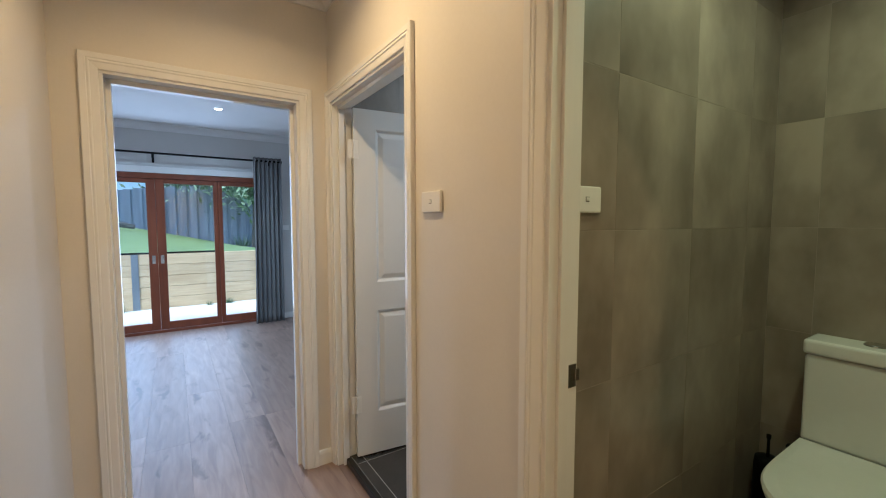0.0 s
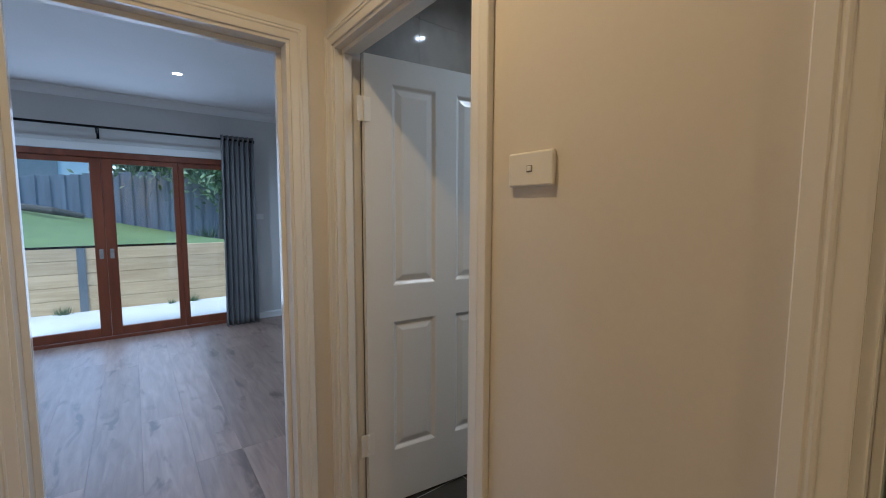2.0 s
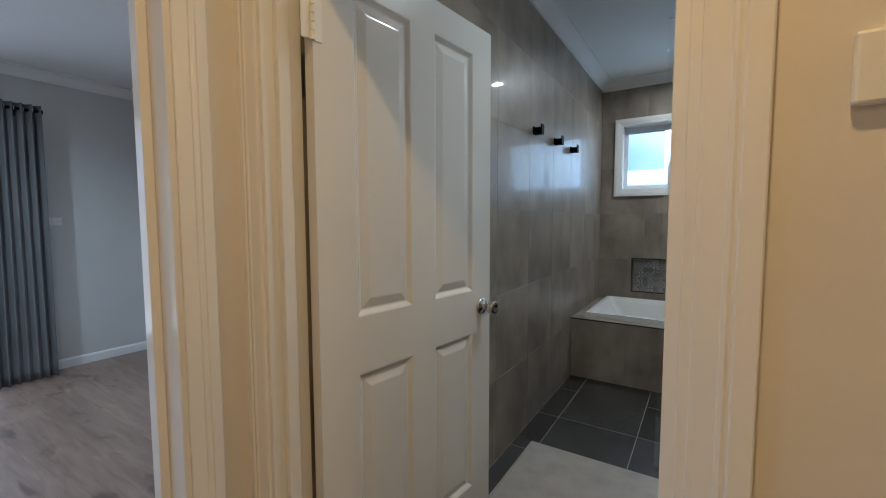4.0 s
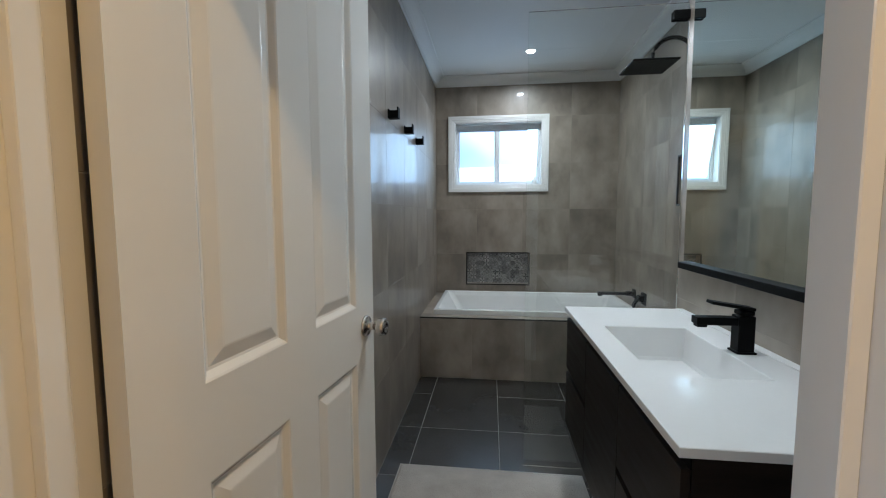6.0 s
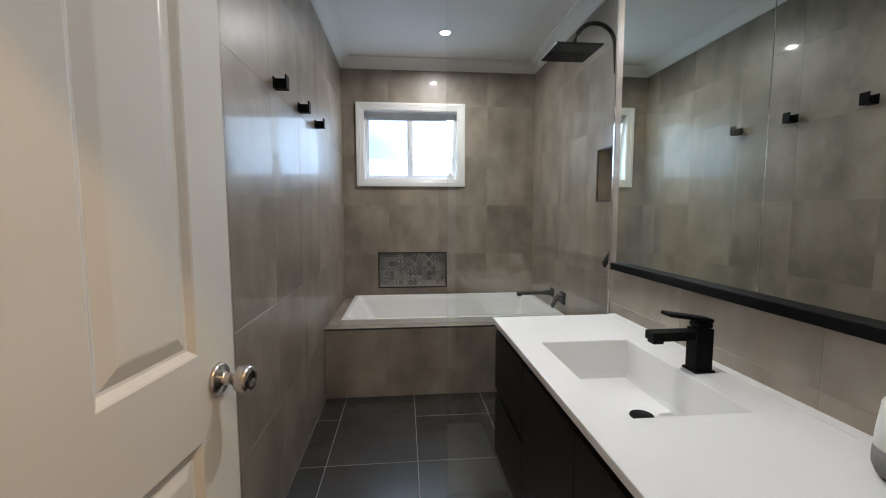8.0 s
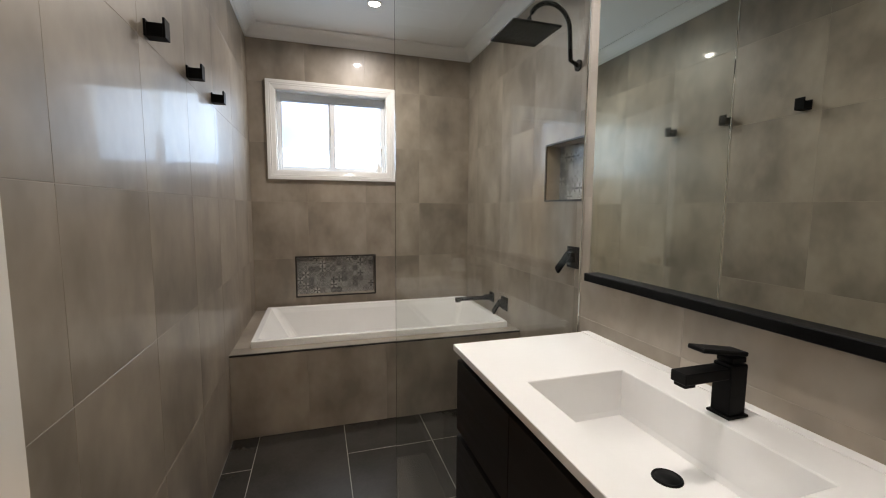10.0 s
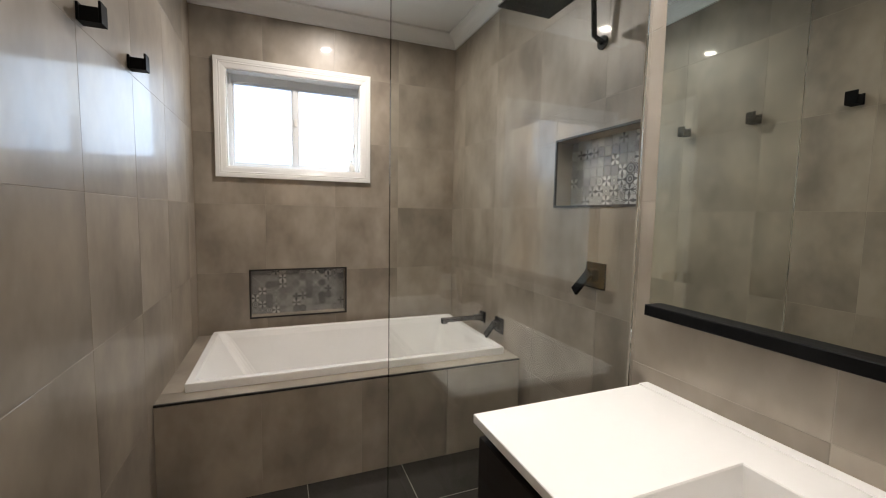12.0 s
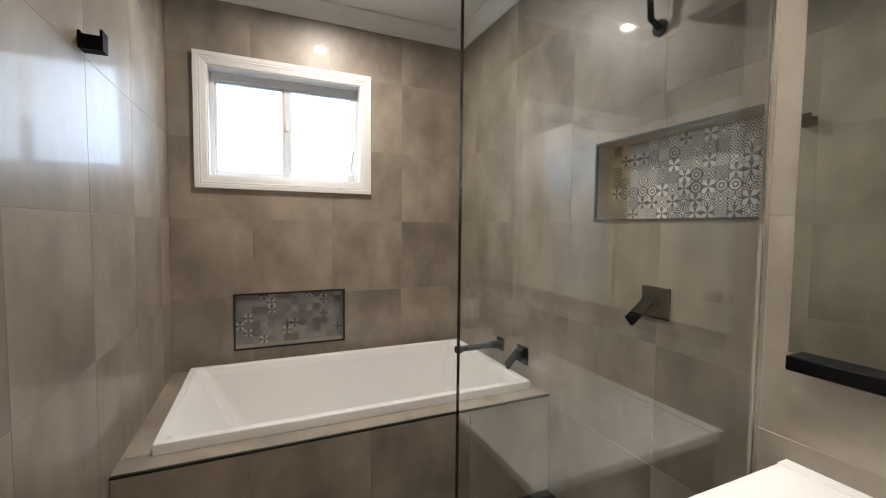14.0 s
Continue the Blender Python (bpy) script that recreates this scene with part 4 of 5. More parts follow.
def vanity_top():
    """White top with an integrated rectangular basin."""
    root = thing("washbasin", 0.905, 0.425, 0.866, label="white solid-surface washbasin slab with integrated rectangular basin", category="washbasin")
    L_, W_, T_ = 0.514, 1.195, 0.020
    bx0, bx1, by0, by1 = 0.090, 0.390, 0.350, 0.858
    fx0, fx1, fy0, fy1, dz = 0.185, 0.378, 0.46, 0.842, -0.105
    bm = bmesh.new()
    top = T_
    e = 0.0015

    def quad(*p):
        bm.faces.new([bm.verts.new(c) for c in p])
    for a0, a1, b0, b1 in less((e, L_ - e, e, W_ - e), [(bx0, bx1, by0, by1)]):
        quad((a0, b0, top), (a1, b0, top), (a1, b1, top), (a0, b1, top))
    o = [(bx0, by0), (bx1, by0), (bx1, by1), (bx0, by1)]
    i1 = [(bx0 + 0.002, by0 + 0.002), (bx1 - 0.002, by0 + 0.002), (bx1 - 0.002, by1 - 0.002), (bx0 + 0.002, by1 - 0.002)]
    f0 = [(fx0 - 0.012, fy0 - 0.012), (fx1 + 0.004, fy0 - 0.012), (fx1 + 0.004, fy1 + 0.004), (fx0 - 0.012, fy1 + 0.004)]
    f = [(fx0, fy0), (fx1, fy0), (fx1, fy1), (fx0, fy1)]
    for (p, zp), (q, zq) in (((o, top), (i1, top - 0.003)), ((i1, top - 0.003), (f0, dz + 0.014)), ((f0, dz + 0.014), (f, dz))):
        for k in range(4):
            j = (k + 1) % 4
            quad((*p[k], zp), (*p[j], zp), (*q[j], zq), (*q[k], zq))
    quad(*[(*c, dz) for c in f])
    r0 = [(0, 0), (L_, 0), (L_, W_), (0, W_)]
    r1 = [(e, e), (L_ - e, e), (L_ - e, W_ - e), (e, W_ - e)]
    for k in range(4):
        j = (k + 1) % 4
        quad((*r0[k], 0), (*r0[j], 0), (*r0[j], T_ - e), (*r0[k], T_ - e))
        quad((*r0[k], T_ - e), (*r0[j], T_ - e), (*r1[j], T_), (*r1[k], T_))
    for a0, a1, b0, b1 in less((0, L_, 0, W_), [(bx0, bx1, by0, by1)]):
        quad((a0, b0, 0), (a0, b1, 0), (a1, b1, 0), (a1, b0, 0))
    bmesh.ops.remove_doubles(bm, verts=bm.verts, dist=1e-5)
    part("slab", bm, M_WHITE, root)
    part("upstand", boxes((0.497, 0.529, 0.0, W_, T_ - 0.001, 0.0222), bevel=0.0006), M_WHITE, root)
    dr = part("drain", lathe([(0.001, 0.0045), (0.024, 0.004), (0.0245, 0.0025), (0.027, 0.0025), (0.0275, 0.0045), (0.031, 0.003), (0.032, 0.0)], 28), M_BLACK, root, "black round basin waste", smooth=True)
    dr.matrix_local = pose(0.283, 0.587, dz)
    return root


vanity_top()

tp = thing("basin_tap", 1.343, 1.010, 0.886, label="matt black square basin mixer tap", category="tap")
part("base_plate", boxes((-0.029, 0.029, -0.027, 0.027, 0.0, 0.006), bevel=0.001), M_BLACK, tp)
part("body", boxes((-0.024, 0.024, -0.022, 0.022, 0.006, 0.118), bevel=0.002), M_BLACK, tp)
bmx = boxes((-0.146, -0.024, -0.020, 0.020, 0.088, 0.112), bevel=0.002)
box(bmx, -0.141, -0.113, -0.014, 0.014, 0.080, 0.088)
part("spout", bmx, M_BLACK, tp)
part("cartridge", boxes((-0.020, 0.022, -0.019, 0.019, 0.121, 0.134), bevel=0.002), M_BLACK, tp)
lv = part("lever", boxes((-0.105, 0.023, -0.021, 0.021, 0.0, 0.010), bevel=0.002), M_BLACK, tp)
lv.matrix_local = pose(0, 0, 0.138, 0, 9, 0)

# mirror with black shelf rail
mr = thing("mirror", 1.435, 0.42, 1.070, label="large frameless wall mirror with black bottom rail", category="mirror")
part("glass", boxes((-0.004, -0.0015, 0.0, 1.206, 0.037, 1.25)), M_MIRROR, mr)
part("backing", boxes((-0.0014, 0.0, 0.004, 1.202, 0.037, 1.246)), M_BLACK, mr)
part("rail", boxes((-0.034, 0.0, -0.004, 1.196, 0.008, 0.037), bevel=0.002), M_BLACK, mr, "black timber shelf rail")

# smart speaker
ss = thing("speaker", 1.342, 0.535, 0.886, label="small rounded white and grey tabletop speaker", category="speaker")
part("foot", lathe([(0.001, 0), (0.036, 0), (0.037, 0.004), (0.001, 0.004)], 28), M_RUBBER, ss)
part("fabric_base", lathe([(0.036, 0.004), (0.042, 0.008), (0.0475, 0.022), (0.048, 0.035), (0.0472, 0.052), (0.001, 0.052)], 32), M_FABRIC, ss, "grey woven fabric base", smooth=True)
part("shell", lathe([(0.0472, 0.0522), (0.0455, 0.08), (0.041, 0.125), (0.0395, 0.1285), (0.001, 0.118)], 32), M_PLAS, ss, smooth=True)


# robe hooks
def hook(y, z):
    root = thing("robe_hook", 0.0, y, z, label="matt black square robe hook on tiled wall", category="hook", group="robe hooks")
    part("plate", boxes((0.0, 0.007, -0.024, 0.024, -0.024, 0.024), bevel=0.001), M_BLACK, root)
    part("arm", boxes((0.007, 0.050, -0.0225, 0.0225, -0.024, 0.016), bevel=0.001), M_BLACK, root)
    part("lip", boxes((0.050, 0.057, -0.0225, 0.0225, -0.024, 0.034), bevel=0.001), M_BLACK, root)


for yy in (1.86, 2.275, 2.675):
    hook(yy, 1.866)


def bath_mat():
    root = thing("bath_mat", 0.10, 1.02, FLOOR_B, label="pale grey fluffy bath mat on dark tiles", category="bath mat")
    bm = bmesh.new()
    nx, ny, w, h = 70, 46, 0.90, 0.60
    grid = [[bm.verts.new((w * i / nx, h * j / ny, 0.004 + 0.011 * min(1, 6 * min(i / nx, 1 - i / nx, j / ny, 1 - j / ny) + 0.2) + 0.0035 * noise.noise((i * 0.9, j * 0.9, 3)))) for j in range(ny + 1)] for i in range(nx + 1)]
    for i in range(nx):
        for j in range(ny):
            bm.faces.new((grid[i][j], grid[i + 1][j], grid[i + 1][j + 1], grid[i][j + 1]))
    edge = [grid[i][0] for i in range(nx + 1)] + [grid[nx][j] for j in range(1, ny + 1)] + [grid[i][ny] for i in range(nx - 1, -1, -1)] + [grid[0][j] for j in range(ny - 1, 0, -1)]
    low = [bm.verts.new((v.co.x, v.co.y, 0.0)) for v in edge]
    for i in range(len(edge)):
        j = (i + 1) % len(edge)
        bm.faces.new((low[i], low[j], edge[j], edge[i]))
    part("body", bm, M_MAT, root, smooth=True)
    part("binding", boxes((-0.006, 0.0, 0, h, 0, 0.005), (w, w + 0.006, 0, h, 0, 0.005), (-0.006, w + 0.006, -0.006, 0, 0, 0.005), (-0.006, w + 0.006, h, h + 0.006, 0, 0.005)), M_MAT, root)


bath_mat()


# niche linings and trims
def niche(name, m, w, h, depth, label):
    """A lined recess: local x along it, z up, y into the wall."""
    root = new(name)
    root.matrix_world = m
    tagged(root, label, "niche", kind="structure")
    t = 0.008
    part("edge_trim", boxes((-0.002, t, -0.0055, 0.004, -0.002, h + 0.002), (w - t, w + 0.002, -0.0055, 0.004, -0.002, h + 0.002), (t, w - t, -0.0055, 0.004, -0.002, t), (t, w - t, -0.0055, 0.004, h - t, h + 0.002)), M_TRIMSTEEL, root, "dark metal tile trim")
    part("side_lining", boxes((0, 0.006, 0.004, depth, 0, h)), M_TILE, root)
    part("side_lining", boxes((w - 0.006, w, 0.004, depth, 0, h)), M_TILE, root)
    part("base_lining", boxes((0.006, w - 0.006, 0.004, depth, 0, 0.006)), M_TILE, root)
    part("top_lining", boxes((0.006, w - 0.006, 0.004, depth, h - 0.006, h)), M_TILE, root)
    part("back", boxes((0.006, w - 0.006, depth - 0.004, depth, 0.006, h - 0.006)), M_GROUT, root)
    nx, nz = round(w / 0.045), round(h / 0.045)
    px, pz = (w - 0.012) / nx, (h - 0.012) / nz
    me = tile_mesh([(-px / 2 + 0.0006, px / 2 - 0.0006, -pz / 2 + 0.0006, pz / 2 - 0.0006)], "mosaic_tile", M_MOSAIC, 0.003, 0.0006)
    for i in range(nx):
        for k in range(nz):
            ob = new("mosaic_tile", me)
            ob.parent = root
            ob.matrix_local = Matrix.Translation((0.006 + px * (i + 0.5), depth - 0.007, 0.006 + pz * (k + 0.5))) @ pose(0, 0, 0, 90, 0, 0)


niche("bath_niche", pose(NICHE_W[0], 3.80, NICHE_W[2]), NICHE_W[1] - NICHE_W[0], NICHE_W[3] - NICHE_W[2], 0.098, "recessed bath niche lined with patterned grey mosaic")
niche("shower_niche", pose(1.765, NICHE_S[1], NICHE_S[2], 0, 0, -90), NICHE_S[1] - NICHE_S[0], NICHE_S[3] - NICHE_S[2], 0.098, "recessed shower niche lined with patterned grey mosaic")


# ---------------------------------------------------------------- toilet room
def toilet():
    root = thing("toilet", 1.905, 1.50, FLOOR_B, label="white ceramic close-coupled toilet with closed lid", category="toilet")
    part("cistern", boxes((-0.185, 0.185, -0.152, -0.002, 0.49, 0.845), bevel=0.014, seg=3), M_CERAM, root)
    part("cistern_lid", boxes((-0.190, 0.190, -0.160, 0.0, 0.847, 0.905), bevel=0.012, seg=3), M_CERAM, root)
    b = part("flush_button", lathe([(0.001, 0.012), (0.030, 0.012), (0.034, 0.008), (0.034, 0)], 24), M_CHROME, root, "chrome dual flush button", smooth=True)
    b.matrix_local = pose(0.0, -0.08, 0.904)

    def outline(sx, back, front, n=26):
        pts = []
        for i in range(n + 1):
            a = math.pi * i / n
            pts.append((sx * math.cos(a), front + 0.30 * (1 - max(0.0, math.sin(a)) ** 0.8)))
        return [(sx, back)] + [(x, y) for x, y in pts] + [(-sx, back)]

    def loft(levels):
        bm = bmesh.new()
        rings = []
        for sx, back, front, z in levels:
            rings.append([bm.verts.new((x, y, z)) for x, y in outline(sx, back, front)])
        for a, c in zip(rings, rings[1:]):
            for i in range(len(a)):
                j = (i + 1) % len(a)
                bm.faces.new((a[i], a[j], c[j], c[i]))
        bm.faces.new(rings[0])
        bm.faces.new(rings[-1])
        bmesh.ops.recalc_face_normals(bm, faces=bm.faces)
        return bm
    part("pan", loft([(0.135, -0.02, -0.62, 0.0), (0.14, -0.02, -0.63, 0.15), (0.155, -0.02, -0.67, 0.32), (0.172, -0.02, -0.715, 0.44), (0.176, -0.02, -0.72, 0.462)]), M_CERAM, root, smooth=True)
    part("seat", loft([(0.180, -0.17, -0.725, 0.464), (0.183, -0.165, -0.73, 0.476), (0.181, -0.17, -0.728, 0.480)]), M_PLAS, root)
    part("lid", loft([(0.181, -0.165, -0.728, 0.482), (0.185, -0.160, -0.735, 0.492), (0.180, -0.165, -0.728, 0.502), (0.150, -0.20, -0.69, 0.507)]), M_PLAS, root)


toilet()
tb = thing("toilet_brush", 1.605, 1.40, FLOOR_B, label="black toilet brush in round black holder", category="toilet brush")
part("holder", lathe([(0.001, 0), (0.05, 0), (0.052, 0.004), (0.05, 0.30), (0.046, 0.335), (0.02, 0.34)], 24), M_BLACK, tb, smooth=True)
part("handle", lathe([(0.006, 0.33), (0.006, 0.42), (0.009, 0.425), (0.009, 0.44), (0.001, 0.442)], 12), M_BLACK, tb)
vl = thing("stop_valve", 1.66, 1.50, 0.41, label="small chrome water stop valve on tiled wall", category="valve")
part("flange", lathe([(0.022, -0.006), (0.022, 0.0)], 18, 'y'), M_CHROME, vl)
part("body", lathe([(0.009, -0.05), (0.009, -0.006)], 14, 'y'), M_CHROME, vl)
part("handle", lathe([(0.017, -0.064), (0.019, -0.06), (0.017, -0.05)], 16, 'y'), M_CHROME, vl)
part("hose", tube([(0.0, -0.03, 0.0), (0.02, -0.035, 0.05), (0.06, -0.05, 0.09), (0.10, -0.06, 0.12)], 0.006, 8), M_STEEL, vl)


# ---------------------------------------------------------------- bedroom
def glazed_doors():
    """Cedar framed glazed doors: four leaves in a frame."""
    y0, y1, z1 = GLAZ[0], GLAZ[1], 1.985
    fr = thing("window_2", -3.95, 0, 0.0, label="red-brown cedar frame of wide glazed garden doors", category="door frame", kind="structure")
    part("head", boxes((-0.10, 0.015, y0, y1, 1.935, 2.0), bevel=0.003), M_REDWOOD, fr)
    part("sill", boxes((-0.12, 0.020, y0, y1, -0.02, 0.035), bevel=0.003), M_REDWOOD, fr)
    part("jamb", boxes((-0.10, 0.015, y0, y0 + 0.05, 0.035, 1.935), bevel=0.003), M_REDWOOD, fr)
    part("jamb", boxes((-0.10, 0.015, y1 - 0.05, y1, 0.035, 1.935), bevel=0.003), M_REDWOOD, fr)
    part("head_trim", boxes((-0.005, 0.032, y0 - 0.03, y1 + 0.03, 2.002, 2.078), bevel=0.004), M_GLOSS, fr, "white painted head trim")
    edges = [(-2.27, -1.60), (-1.598, -0.922), (-0.920, -0.242), (-0.240, 0.45)]
    for i, (a, b) in enumerate(edges):
        root = thing("glazed_door", -3.97, a, 0.036, label="cedar framed full-height glazed garden door, closed", category="glass door", group="garden doors")
        w, h = b - a, 1.898
        s0 = 0.052 if i != 2 else 0.092
        s1 = 0.092 if i == 1 else 0.052
        part("stile", boxes((-0.022, 0.022, 0.0, s0, 0.0, h), bevel=0.003), M_REDWOOD, root)
        part("stile", boxes((-0.022, 0.022, w - s1, w, 0.0, h), bevel=0.003), M_REDWOOD, root)
        part("top_rail", boxes((-0.022, 0.022, s0, w - s1, h - 0.055, h), bevel=0.003), M_REDWOOD, root)
        part("bottom_rail", boxes((-0.022, 0.022, s0, w - s1, 0.0, 0.092), bevel=0.003), M_REDWOOD, root)
        pn = part("pane", boxes((-0.003, 0.003, s0 - 0.006, w - s1 + 0.006, 0.088, h - 0.05)), M_GLASS, root, "clear glass pane")
        pn.visible_shadow = False
        if i in (1, 2):
            part("screen_rail", boxes((-0.055, -0.035, s0 - 0.02, w - s1 + 0.02, 0.958, 0.982)), M_BLACK, root, "thin black screen rail")
            yy = w - s1 + 0.05 if i == 1 else 0.045
            part("flush_pull", boxes((0.020, 0.0245, yy - 0.019, yy + 0.019, 0.84, 0.945), bevel=0.002), M_STEEL, root, "pale metal flush pull")


glazed_doors()

cr = thing("curtain_rod", -3.72, 0.0, 2.215, label="black metal curtain rod on wall brackets", category="curtain rod")
part("rod", tube([(0, -2.5, 0), (0, 0.50, 0)], 0.0125, 12), M_BLACK, cr)
part("finial", lathe([(0.001, 0.498), (0.019, 0.498), (0.019, 0.53), (0.001, 0.53)], 16, 'y'), M_BLACK, cr)
for yb in (-2.3, -0.926, 0.36):
    br = part("bracket", boxes((-0.21, -0.203, yb - 0.012, yb + 0.012, -0.09, 0.03), (-0.203, 0.0, yb - 0.006, yb + 0.006, -0.026, -0.014), (-0.008, 0.016, yb - 0.008, yb + 0.008, -0.06, -0.012), bevel=0.001), M_BLACK, cr)


def curtain():
    root = thing("curtain", -3.72, 0.17, 0.015, label="grey eyelet curtain drawn aside in deep folds", category="curtain")
    bm = bmesh.new()
    nu, nv, H_ = 150, 26, 2.245
    front, back = [], []
    for side, store in ((0.0, front), (0.0022, back)):
        for i in range(nu + 1):
            u = i / nu
            col = []
            for j in range(nv + 1):
                v = j / nv
                amp = 0.052 * (0.80 + 0.25 * math.sin(5 * u + 2.0)) * (0.85 + 0.25 * v)
                ph = 2 * math.pi * 6.2 * u + 0.35 * math.sin(3 * v + 7 * u) * (1 - v)
                x = amp * math.sin(ph) + side
                y = 0.335 * u + 0.012 * math.sin(2 * ph) - 0.02 * (1 - v) * (1 - u)
                col.append(bm.verts.new((x, y, H_ * v)))
            store.append(col)
    for g, flip in ((front, False), (back, True)):
        for i in range(nu):
            for j in range(nv):
                q = (g[i][j], g[i][j + 1], g[i + 1][j + 1], g[i + 1][j])
                bm.faces.new(q if not flip else q[::-1])
    for i in range(nu):
        for j in (0, nv):
            bm.faces.new((front[i][j], front[i + 1][j], back[i + 1][j], back[i][j]))
    for i in (0, nu):
        for j in range(nv):
            bm.faces.new((front[i][j], front[i][j + 1], back[i][j + 1], back[i][j]))
    part("cloth", bm, M_CURTAIN, root, smooth=True)
    for k in range(6):
        ey = part("eyelet", lathe([(0.021, -0.003), (0.026, -0.003), (0.026, 0.003), (0.021, 0.003)], 16, 'y'), M_STEEL, root)
        ey.matrix_local = pose(0, 0.027 + k * 0.054, 2.20)


curtain()


# ---------------------------------------------------------------- garden
def garden():
    bm = bmesh.new()
    # one sheet: paved strip level, lawn rising behind the retaining wall, level far away
    xs = [400, 60, 5, -4.0, -6.39, -6.391, -8, -10, -12, -14, -18, -40, -400]
    zs = [-0.3, -0.3, -0.3, -0.14, -0.13, 0.80, 0.80, 0.80, 0.80, 0.80, 1.1, 2.0, 2.0]
    ys = [-400, -60, -20, -8, -5, -3, -1, 1, 3, 6, 12, 60, 400]
    fall = lambda x, y: -0.225 * max(-3.0, min(3.0, y)) * max(0.0, min(1.0, (-6.5 - x) / 7.5))
    vs = [[bm.verts.new((x, y, z + fall(x, y))) for y in ys] for x, z in zip(xs, zs)]
    for i in range(len(xs) - 1):
        for j in range(len(ys) - 1):
            bm.faces.new((vs[i][j], vs[i + 1][j], vs[i + 1][j + 1], vs[i][j + 1]))
    bmesh.ops.recalc_face_normals(bm, faces=bm.faces)
    structure("ground", bm, M_GRASS, "green lawn rising behind the house", "ground")
    structure("pavement", boxes((-6.34, -4.05, -9, 9, -0.5, -0.11)), M_CONC, "pale concrete path outside garden doors", "path")
    rw = thing("retaining_wall", -6.36, 0, -0.11, label="raw pine sleeper retaining wall with steel posts", category="retaining wall")
    for k in range(5):
        for y0 in (-6.12, -3.72, -1.32, 1.08, 3.48):
            part("sleeper", boxes((-0.035, 0.035, y0 + 0.004, y0 + 2.396, k * 0.192, k * 0.192 + 0.188), bevel=0.006), M_PINE, rw)
    for y0 in (-6.12, -3.72, -1.32, 1.08, 3.48):
        part("post", boxes((0.036, 0.044, y0 - 0.05, y0 + 0.05, 0, 0.96), (-0.03, 0.036, y0 - 0.0035, y0 + 0.0035, 0, 0.96)), M_GALV, rw, "galvanised steel post")
    fe = thing("paling_fence", -14.0, 0, 0.75, label="tall weathered dark timber paling fence", category="fence")
    me = finish("paling", boxes((-0.010, 0.010, -0.090, 0.090, -0.9, 1.86), bevel=0.003), M_FENCE)
    for i in range(100):
        ob = new("paling", me)
        ob.parent = fe
        ob.matrix_local = pose((i % 2) * 0.022, -9.0 + i * 0.15, random.uniform(-0.02, 0.02) + 0.10 * max(-3.0, min(0.5, -9.0 + i * 0.15)), 0, 0, 0)
    for z in (0.25, 1.35):
        part("rail", boxes((-0.06, -0.012, -9.1, 6.0, z, z + 0.09)), M_FENCE, fe)
    for i, (x, y, s) in enumerate(((-12.9, 1.55, 0.9), (-16.4, 0.2, 0.8), (-17, -9.5, 0.9), (-15.8, 3.4, 0.8), (-17.0, 2.2, 1.0))):
        tree(x, y, 0.80 - 0.225 * max(-3.0, min(3.0, y)), s, i)
    hs = thing("neighbour_house", -24, -5.6, 1.2, label="pale blue weatherboard house beyond the fence", category="house")
    part("wall", boxes((-3, 3, -4, 4, 0, 3.4)), M_HOUSE, hs)
    part("roof", prism([(-4.4, 3.4), (4.4, 3.4), (0, 5.0)], 6.8), M_ROOF, hs).matrix_local = pose(-3.4, 0, 0)
    for yy in (-2, 2):
        part("window", boxes((3.0, 3.05, yy - 0.6, yy + 0.6, 1.4, 2.7)), M_GALV, hs)
    lg = tagged(part("garden_log", tube([(-12.9, -3.0, 1.50), (-12.7, -2.3, 1.38), (-12.75, -1.7, 1.24)], [0.09, 0.10, 0.07], 10), M_BARK), "weathered grey log lying on the lawn", "log")
    for x, y, z, s in ((-6.24, -1.55, -0.11, 0.9), (-6.22, -0.25, -0.11, 0.6), (-6.24, 0.05, -0.11, 0.8), (-13.2, 1.2, 0.55, 3.4), (-13.0, 2.4, 0.42, 3.0)):
        tuft(x, y, z, s)


def leaves(bm, centre, radius, count, size):
    for _ in range(count):
        d = Vector((random.gauss(0, 1), random.gauss(0, 1), random.gauss(0, 0.7)))
        p = Vector(centre) + d * radius * 0.5
        a = Vector((random.uniform(-1, 1), random.uniform(-1, 1), random.uniform(-1, 1))).normalized()
        b = a.cross(Vector((random.uniform(-1, 1), random.uniform(-1, 1), random.uniform(-1, 1)))).normalized()
        s = size * random.uniform(0.6, 1.3)
        bm.faces.new([bm.verts.new(c) for c in (p - a * s, p + b * s * 0.35, p + a * s, p - b * s * 0.35)])


def tree(x, y, z, s, i):
    root = thing("tree", x, y, z - 0.1, label="dark-trunked gum tree with loose drooping foliage", category="tree", group="garden trees")
    bm = tube([(0, 0, 0), (0.05 * s, 0.03, 1.2 * s), (-0.04 * s, 0.08 * s, 2.4 * s), (0.06 * s, 0.0, 3.6 * s)], [0.14 * s, 0.11 * s, 0.09 * s, 0.05 * s], 10)
    part("trunk", bm, M_BARK, root)
    cb = bmesh.new()
    for k in range(7):
        a = k * 2.4 + i
        end = (1.3 * s * math.cos(a), 1.5 * s * math.sin(a), (2.3 + 0.35 * k) * s)
        start = (0, 0.05 * s, (1.5 + 0.25 * k) * s)
        part("limb", tube([start, tuple((p + q) / 2 + 0.1 for p, q in zip(start, end)), end], [0.05 * s, 0.035 * s, 0.015 * s], 6), M_BARK, root)
        leaves(cb, end, 1.1 * s, 700, 0.12)
    leaves(cb, (0, 0, 3.4 * s), 2.0 * s, 1500, 0.12)
    part("crown", cb, M_LEAF, root)


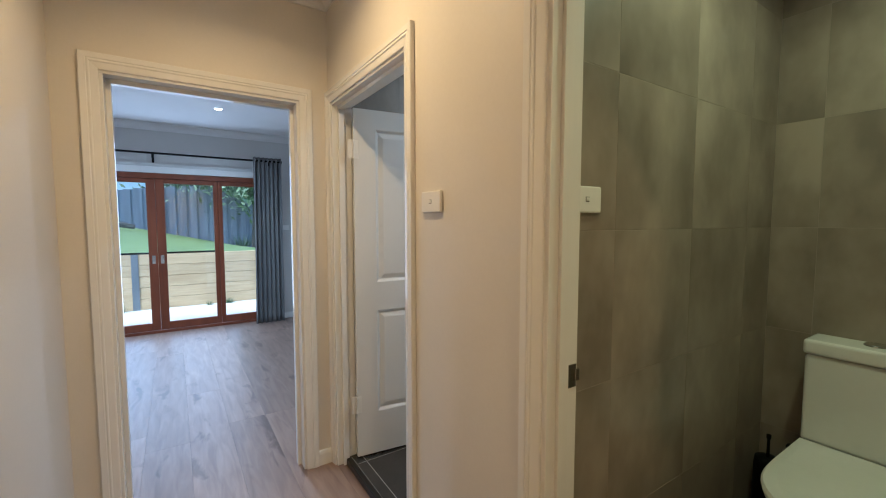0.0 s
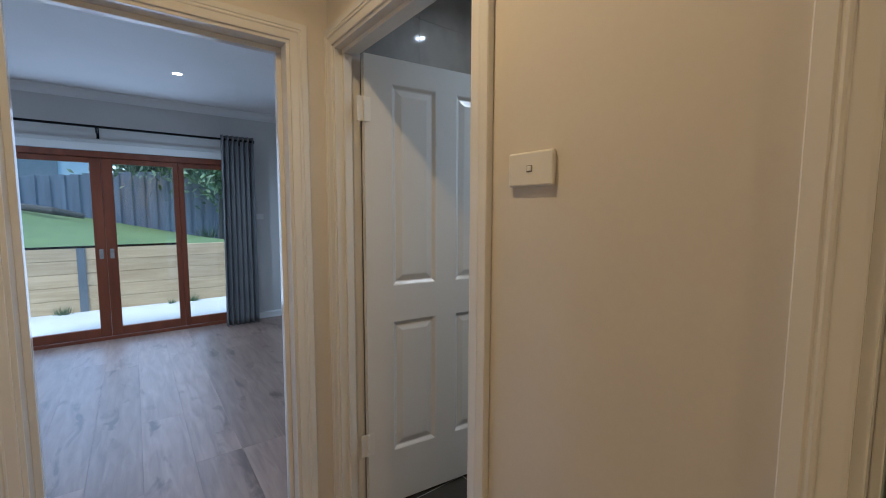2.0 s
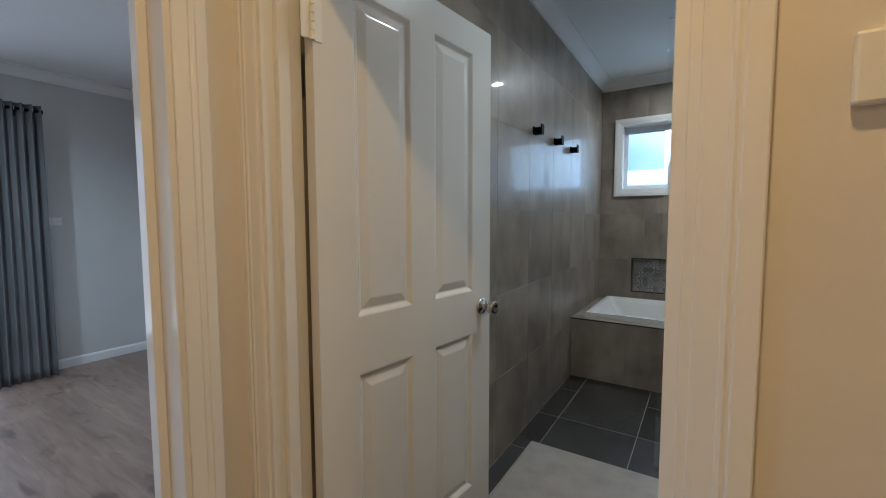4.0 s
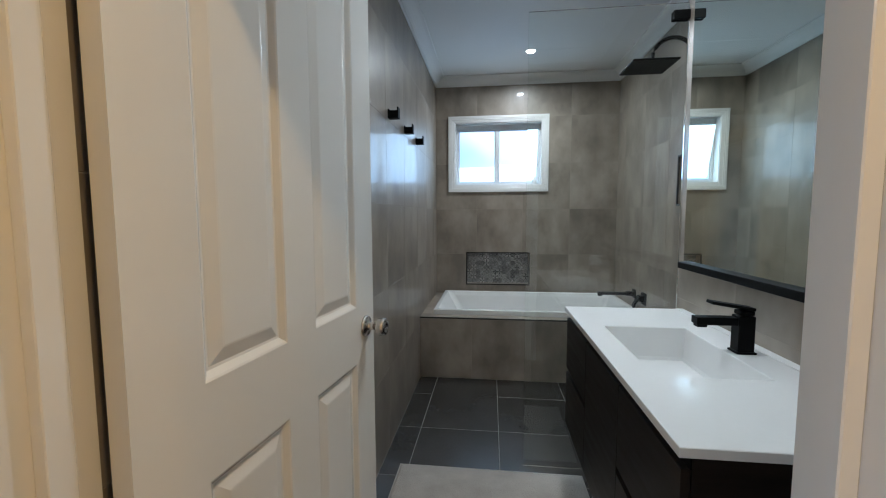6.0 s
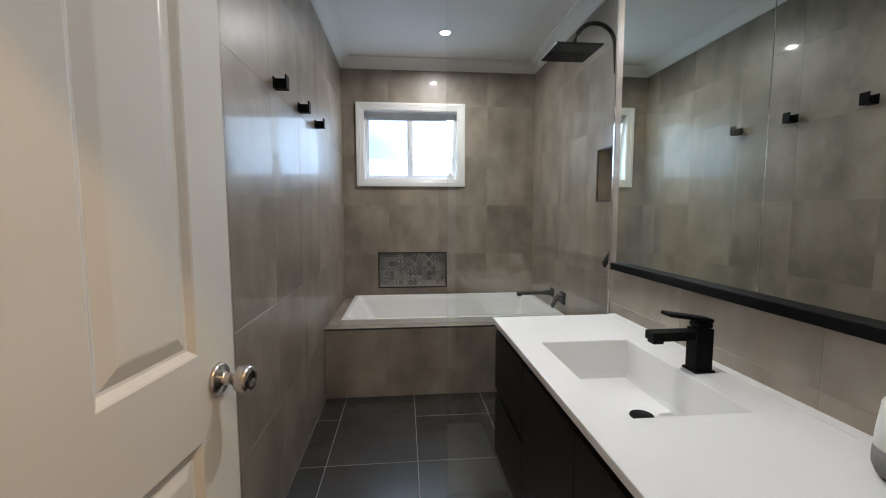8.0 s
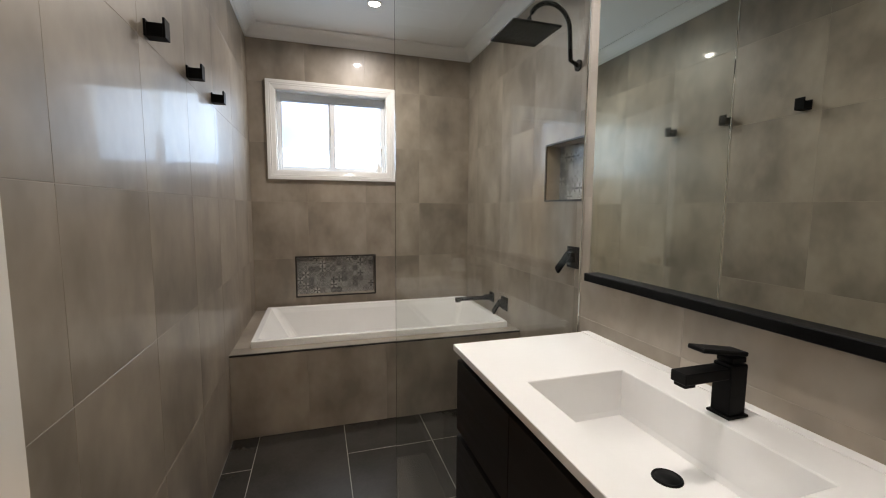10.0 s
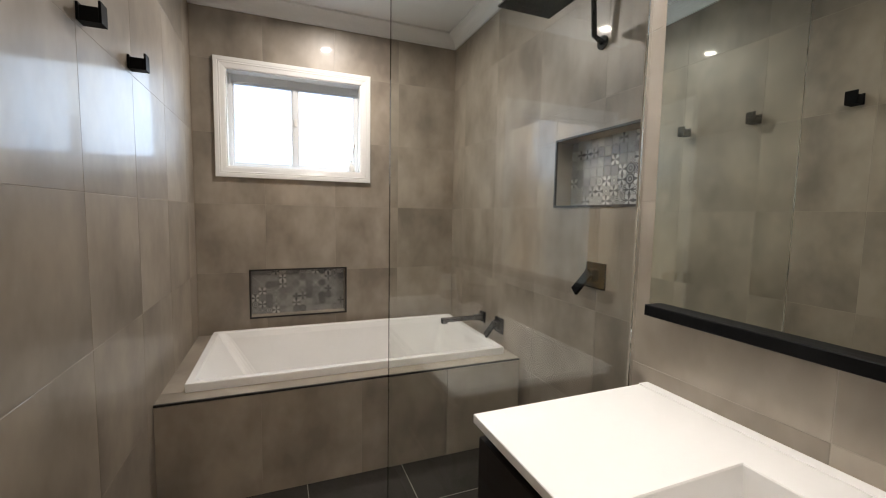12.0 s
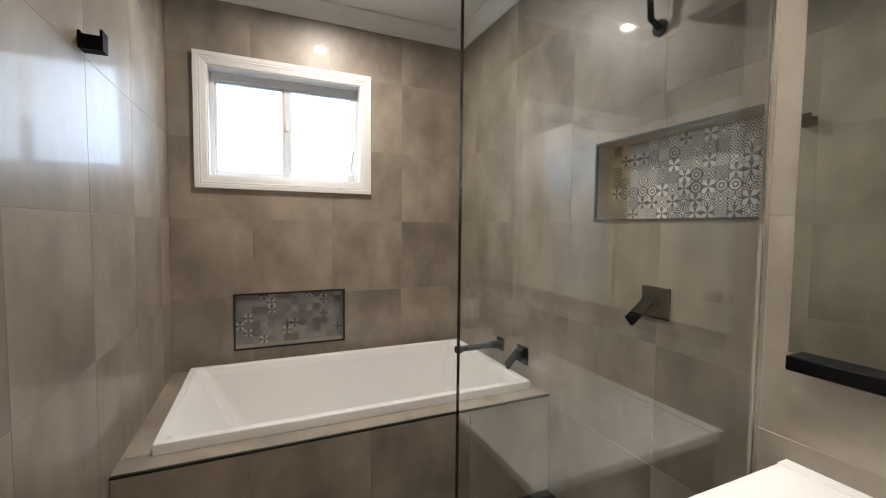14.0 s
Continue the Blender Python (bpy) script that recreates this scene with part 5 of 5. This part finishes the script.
def tuft(x, y, z, s):
    bm = bmesh.new()
    for _ in range(70):
        a = random.uniform(0, 6.28)
        r = random.uniform(0, 0.06) * s
        h = random.uniform(0.05, 0.16) * s
        o = Vector((r * math.cos(a), r * 2 * math.sin(a), 0))
        tip = o + Vector((0.05 * s * math.cos(a), 0.05 * s * math.sin(a), h))
        w = Vector((-math.sin(a), math.cos(a), 0)) * 0.006 * s
        bm.faces.new([bm.verts.new(c) for c in (o - w, o + w, tip)])
    ob = tagged(part("weed_tuft", bm, M_LEAF), "small green weed tuft growing at the ground", "weed", "weeds")
    ob.matrix_world = pose(x, y, z)


garden()


# ---------------------------------------------------------------- tiles and boards
ZJ = joints(FLOOR_B, 2.60, 0.93, 0.45)
lay_tiles(wall_west, (0.0, 0, 0), (0, 1, 0), (1, 0, 0), joints(0.11, 3.80, 2.70, 0.453), ZJ, [], M_TILE)
lay_tiles(wall_window, (0, 3.80, 0), (-1, 0, 0), (0, -1, 0), [-c for c in joints(0.0, 1.765, 0.865, 0.455)][::-1], ZJ,
          [(-WINDOW[1], -WINDOW[0], WINDOW[2], WINDOW[3]), (-NICHE_W[1], -NICHE_W[0], NICHE_W[2], NICHE_W[3])], M_TILE)
lay_tiles(wall_shower, (1.765, 0, 0), (0, -1, 0), (-1, 0, 0), [-c for c in joints(1.70, 3.80, 2.66, 0.465)][::-1], ZJ, [(-NICHE_S[1], -NICHE_S[0], NICHE_S[2], NICHE_S[3])], M_TILE)
lay_tiles(wall_vanity, (1.435, 0, 0), (0, -1, 0), (-1, 0, 0), [-c for c in joints(0.11, 1.70, 1.22, 0.453)][::-1], ZJ, [], M_TILE)
lay_tiles(wall_vanity, (0, 1.70, 0), (1, 0, 0), (0, 1, 0), [1.435, 1.765], ZJ, [], M_TILE)
lay_tiles(wall_hall, (0, 0.108, 0), (1, 0, 0), (0, 1, 0), joints(0.0, 1.435, 0.45, 0.455), ZJ, [(-0.02, 0.94, 0, 2.12)], M_TILE)
lay_tiles(wall_vanity, (1.54, 0, 0), (0, 1, 0), (1, 0, 0), joints(0.10, 1.50, 1.24, 0.45), ZJ, [], M_TILE)
lay_tiles(wall_wc_back, (0, 1.50, 0), (-1, 0, 0), (0, -1, 0), [-c for c in joints(1.54, 2.5, 1.70, 0.455)][::-1], ZJ, [], M_TILE)
lay_tiles(hob, (0, 2.775, 0), (-1, 0, 0), (0, -1, 0), [-c for c in joints(0.0, 1.765, 0.865, 0.455)][::-1], [FLOOR_B, 0.512], [], M_TILE)
FX, FY = joints(0.0, 1.765, 0.139, 0.466), joints(0.075, 2.78, 2.006, 0.468)
for k, (fa, fb) in enumerate(zip(FX, FX[1:])):
    # one long tile against the bath surround, whole ones elsewhere
    rows = [c for c in FY if not (k == 1 and 2.1 < c < 2.7)]
    lay_tiles(floor_bath, (0, 0, FLOOR_B), (1, 0, 0), (0, 0, 1), [fa, fb], rows, [(1.435, 1.80, 0.0, 1.70)], M_FTILE, "floor_tile", (0, 1, 0), 0.004)
lay_tiles(floor_wc, (0, 0, FLOOR_B), (1, 0, 0), (0, 0, 1), joints(1.54, 2.5, 1.96, 0.459), joints(0.075, 1.50, 0.65, 0.452), [], M_FTILE, "floor_tile", (0, 1, 0), 0.004)


def boards():
    wdt = 0.235
    y = -0.235 - wdt * 13
    while y < 1.3:
        a, b = max(y, -3.2), min(y + wdt, 1.3)
        x = -3.93 - random.uniform(0, 1.9)
        while x < 3.7:
            x1 = x + 2.1
            ua, ub = max(x, -3.93), min(x1, 3.7)
            if ub - ua > 0.02:
                holes = [(-0.13, 3.8, -5, -1.145), (-0.13, 3.8, 0.055, 5), (-0.13, -0.03, -5, -0.971), (-0.13, -0.03, -0.171, 5), (-0.03, 0.041, 0.0, 0.06), (0.876, 1.597, 0.0, 0.06), (2.361, 3.8, 0.0, 0.06)]
                rects = less((ua + 0.0003, ub - 0.0003, a + 0.0003, b - 0.0003), holes)
                if rects:
                    cx, cy = (ua + ub) / 2, (a + b) / 2
                    me = tile_mesh([(r[0] - cx, r[1] - cx, r[2] - cy, r[3] - cy) for r in rects], "floorboard", M_PLANK, 0.004, 0.0004)
                    ob = new("floorboard", me)
                    ob.parent = floor
                    ob.matrix_world = pose(cx, cy, 0.0)
            x = x1
        y += wdt


boards()
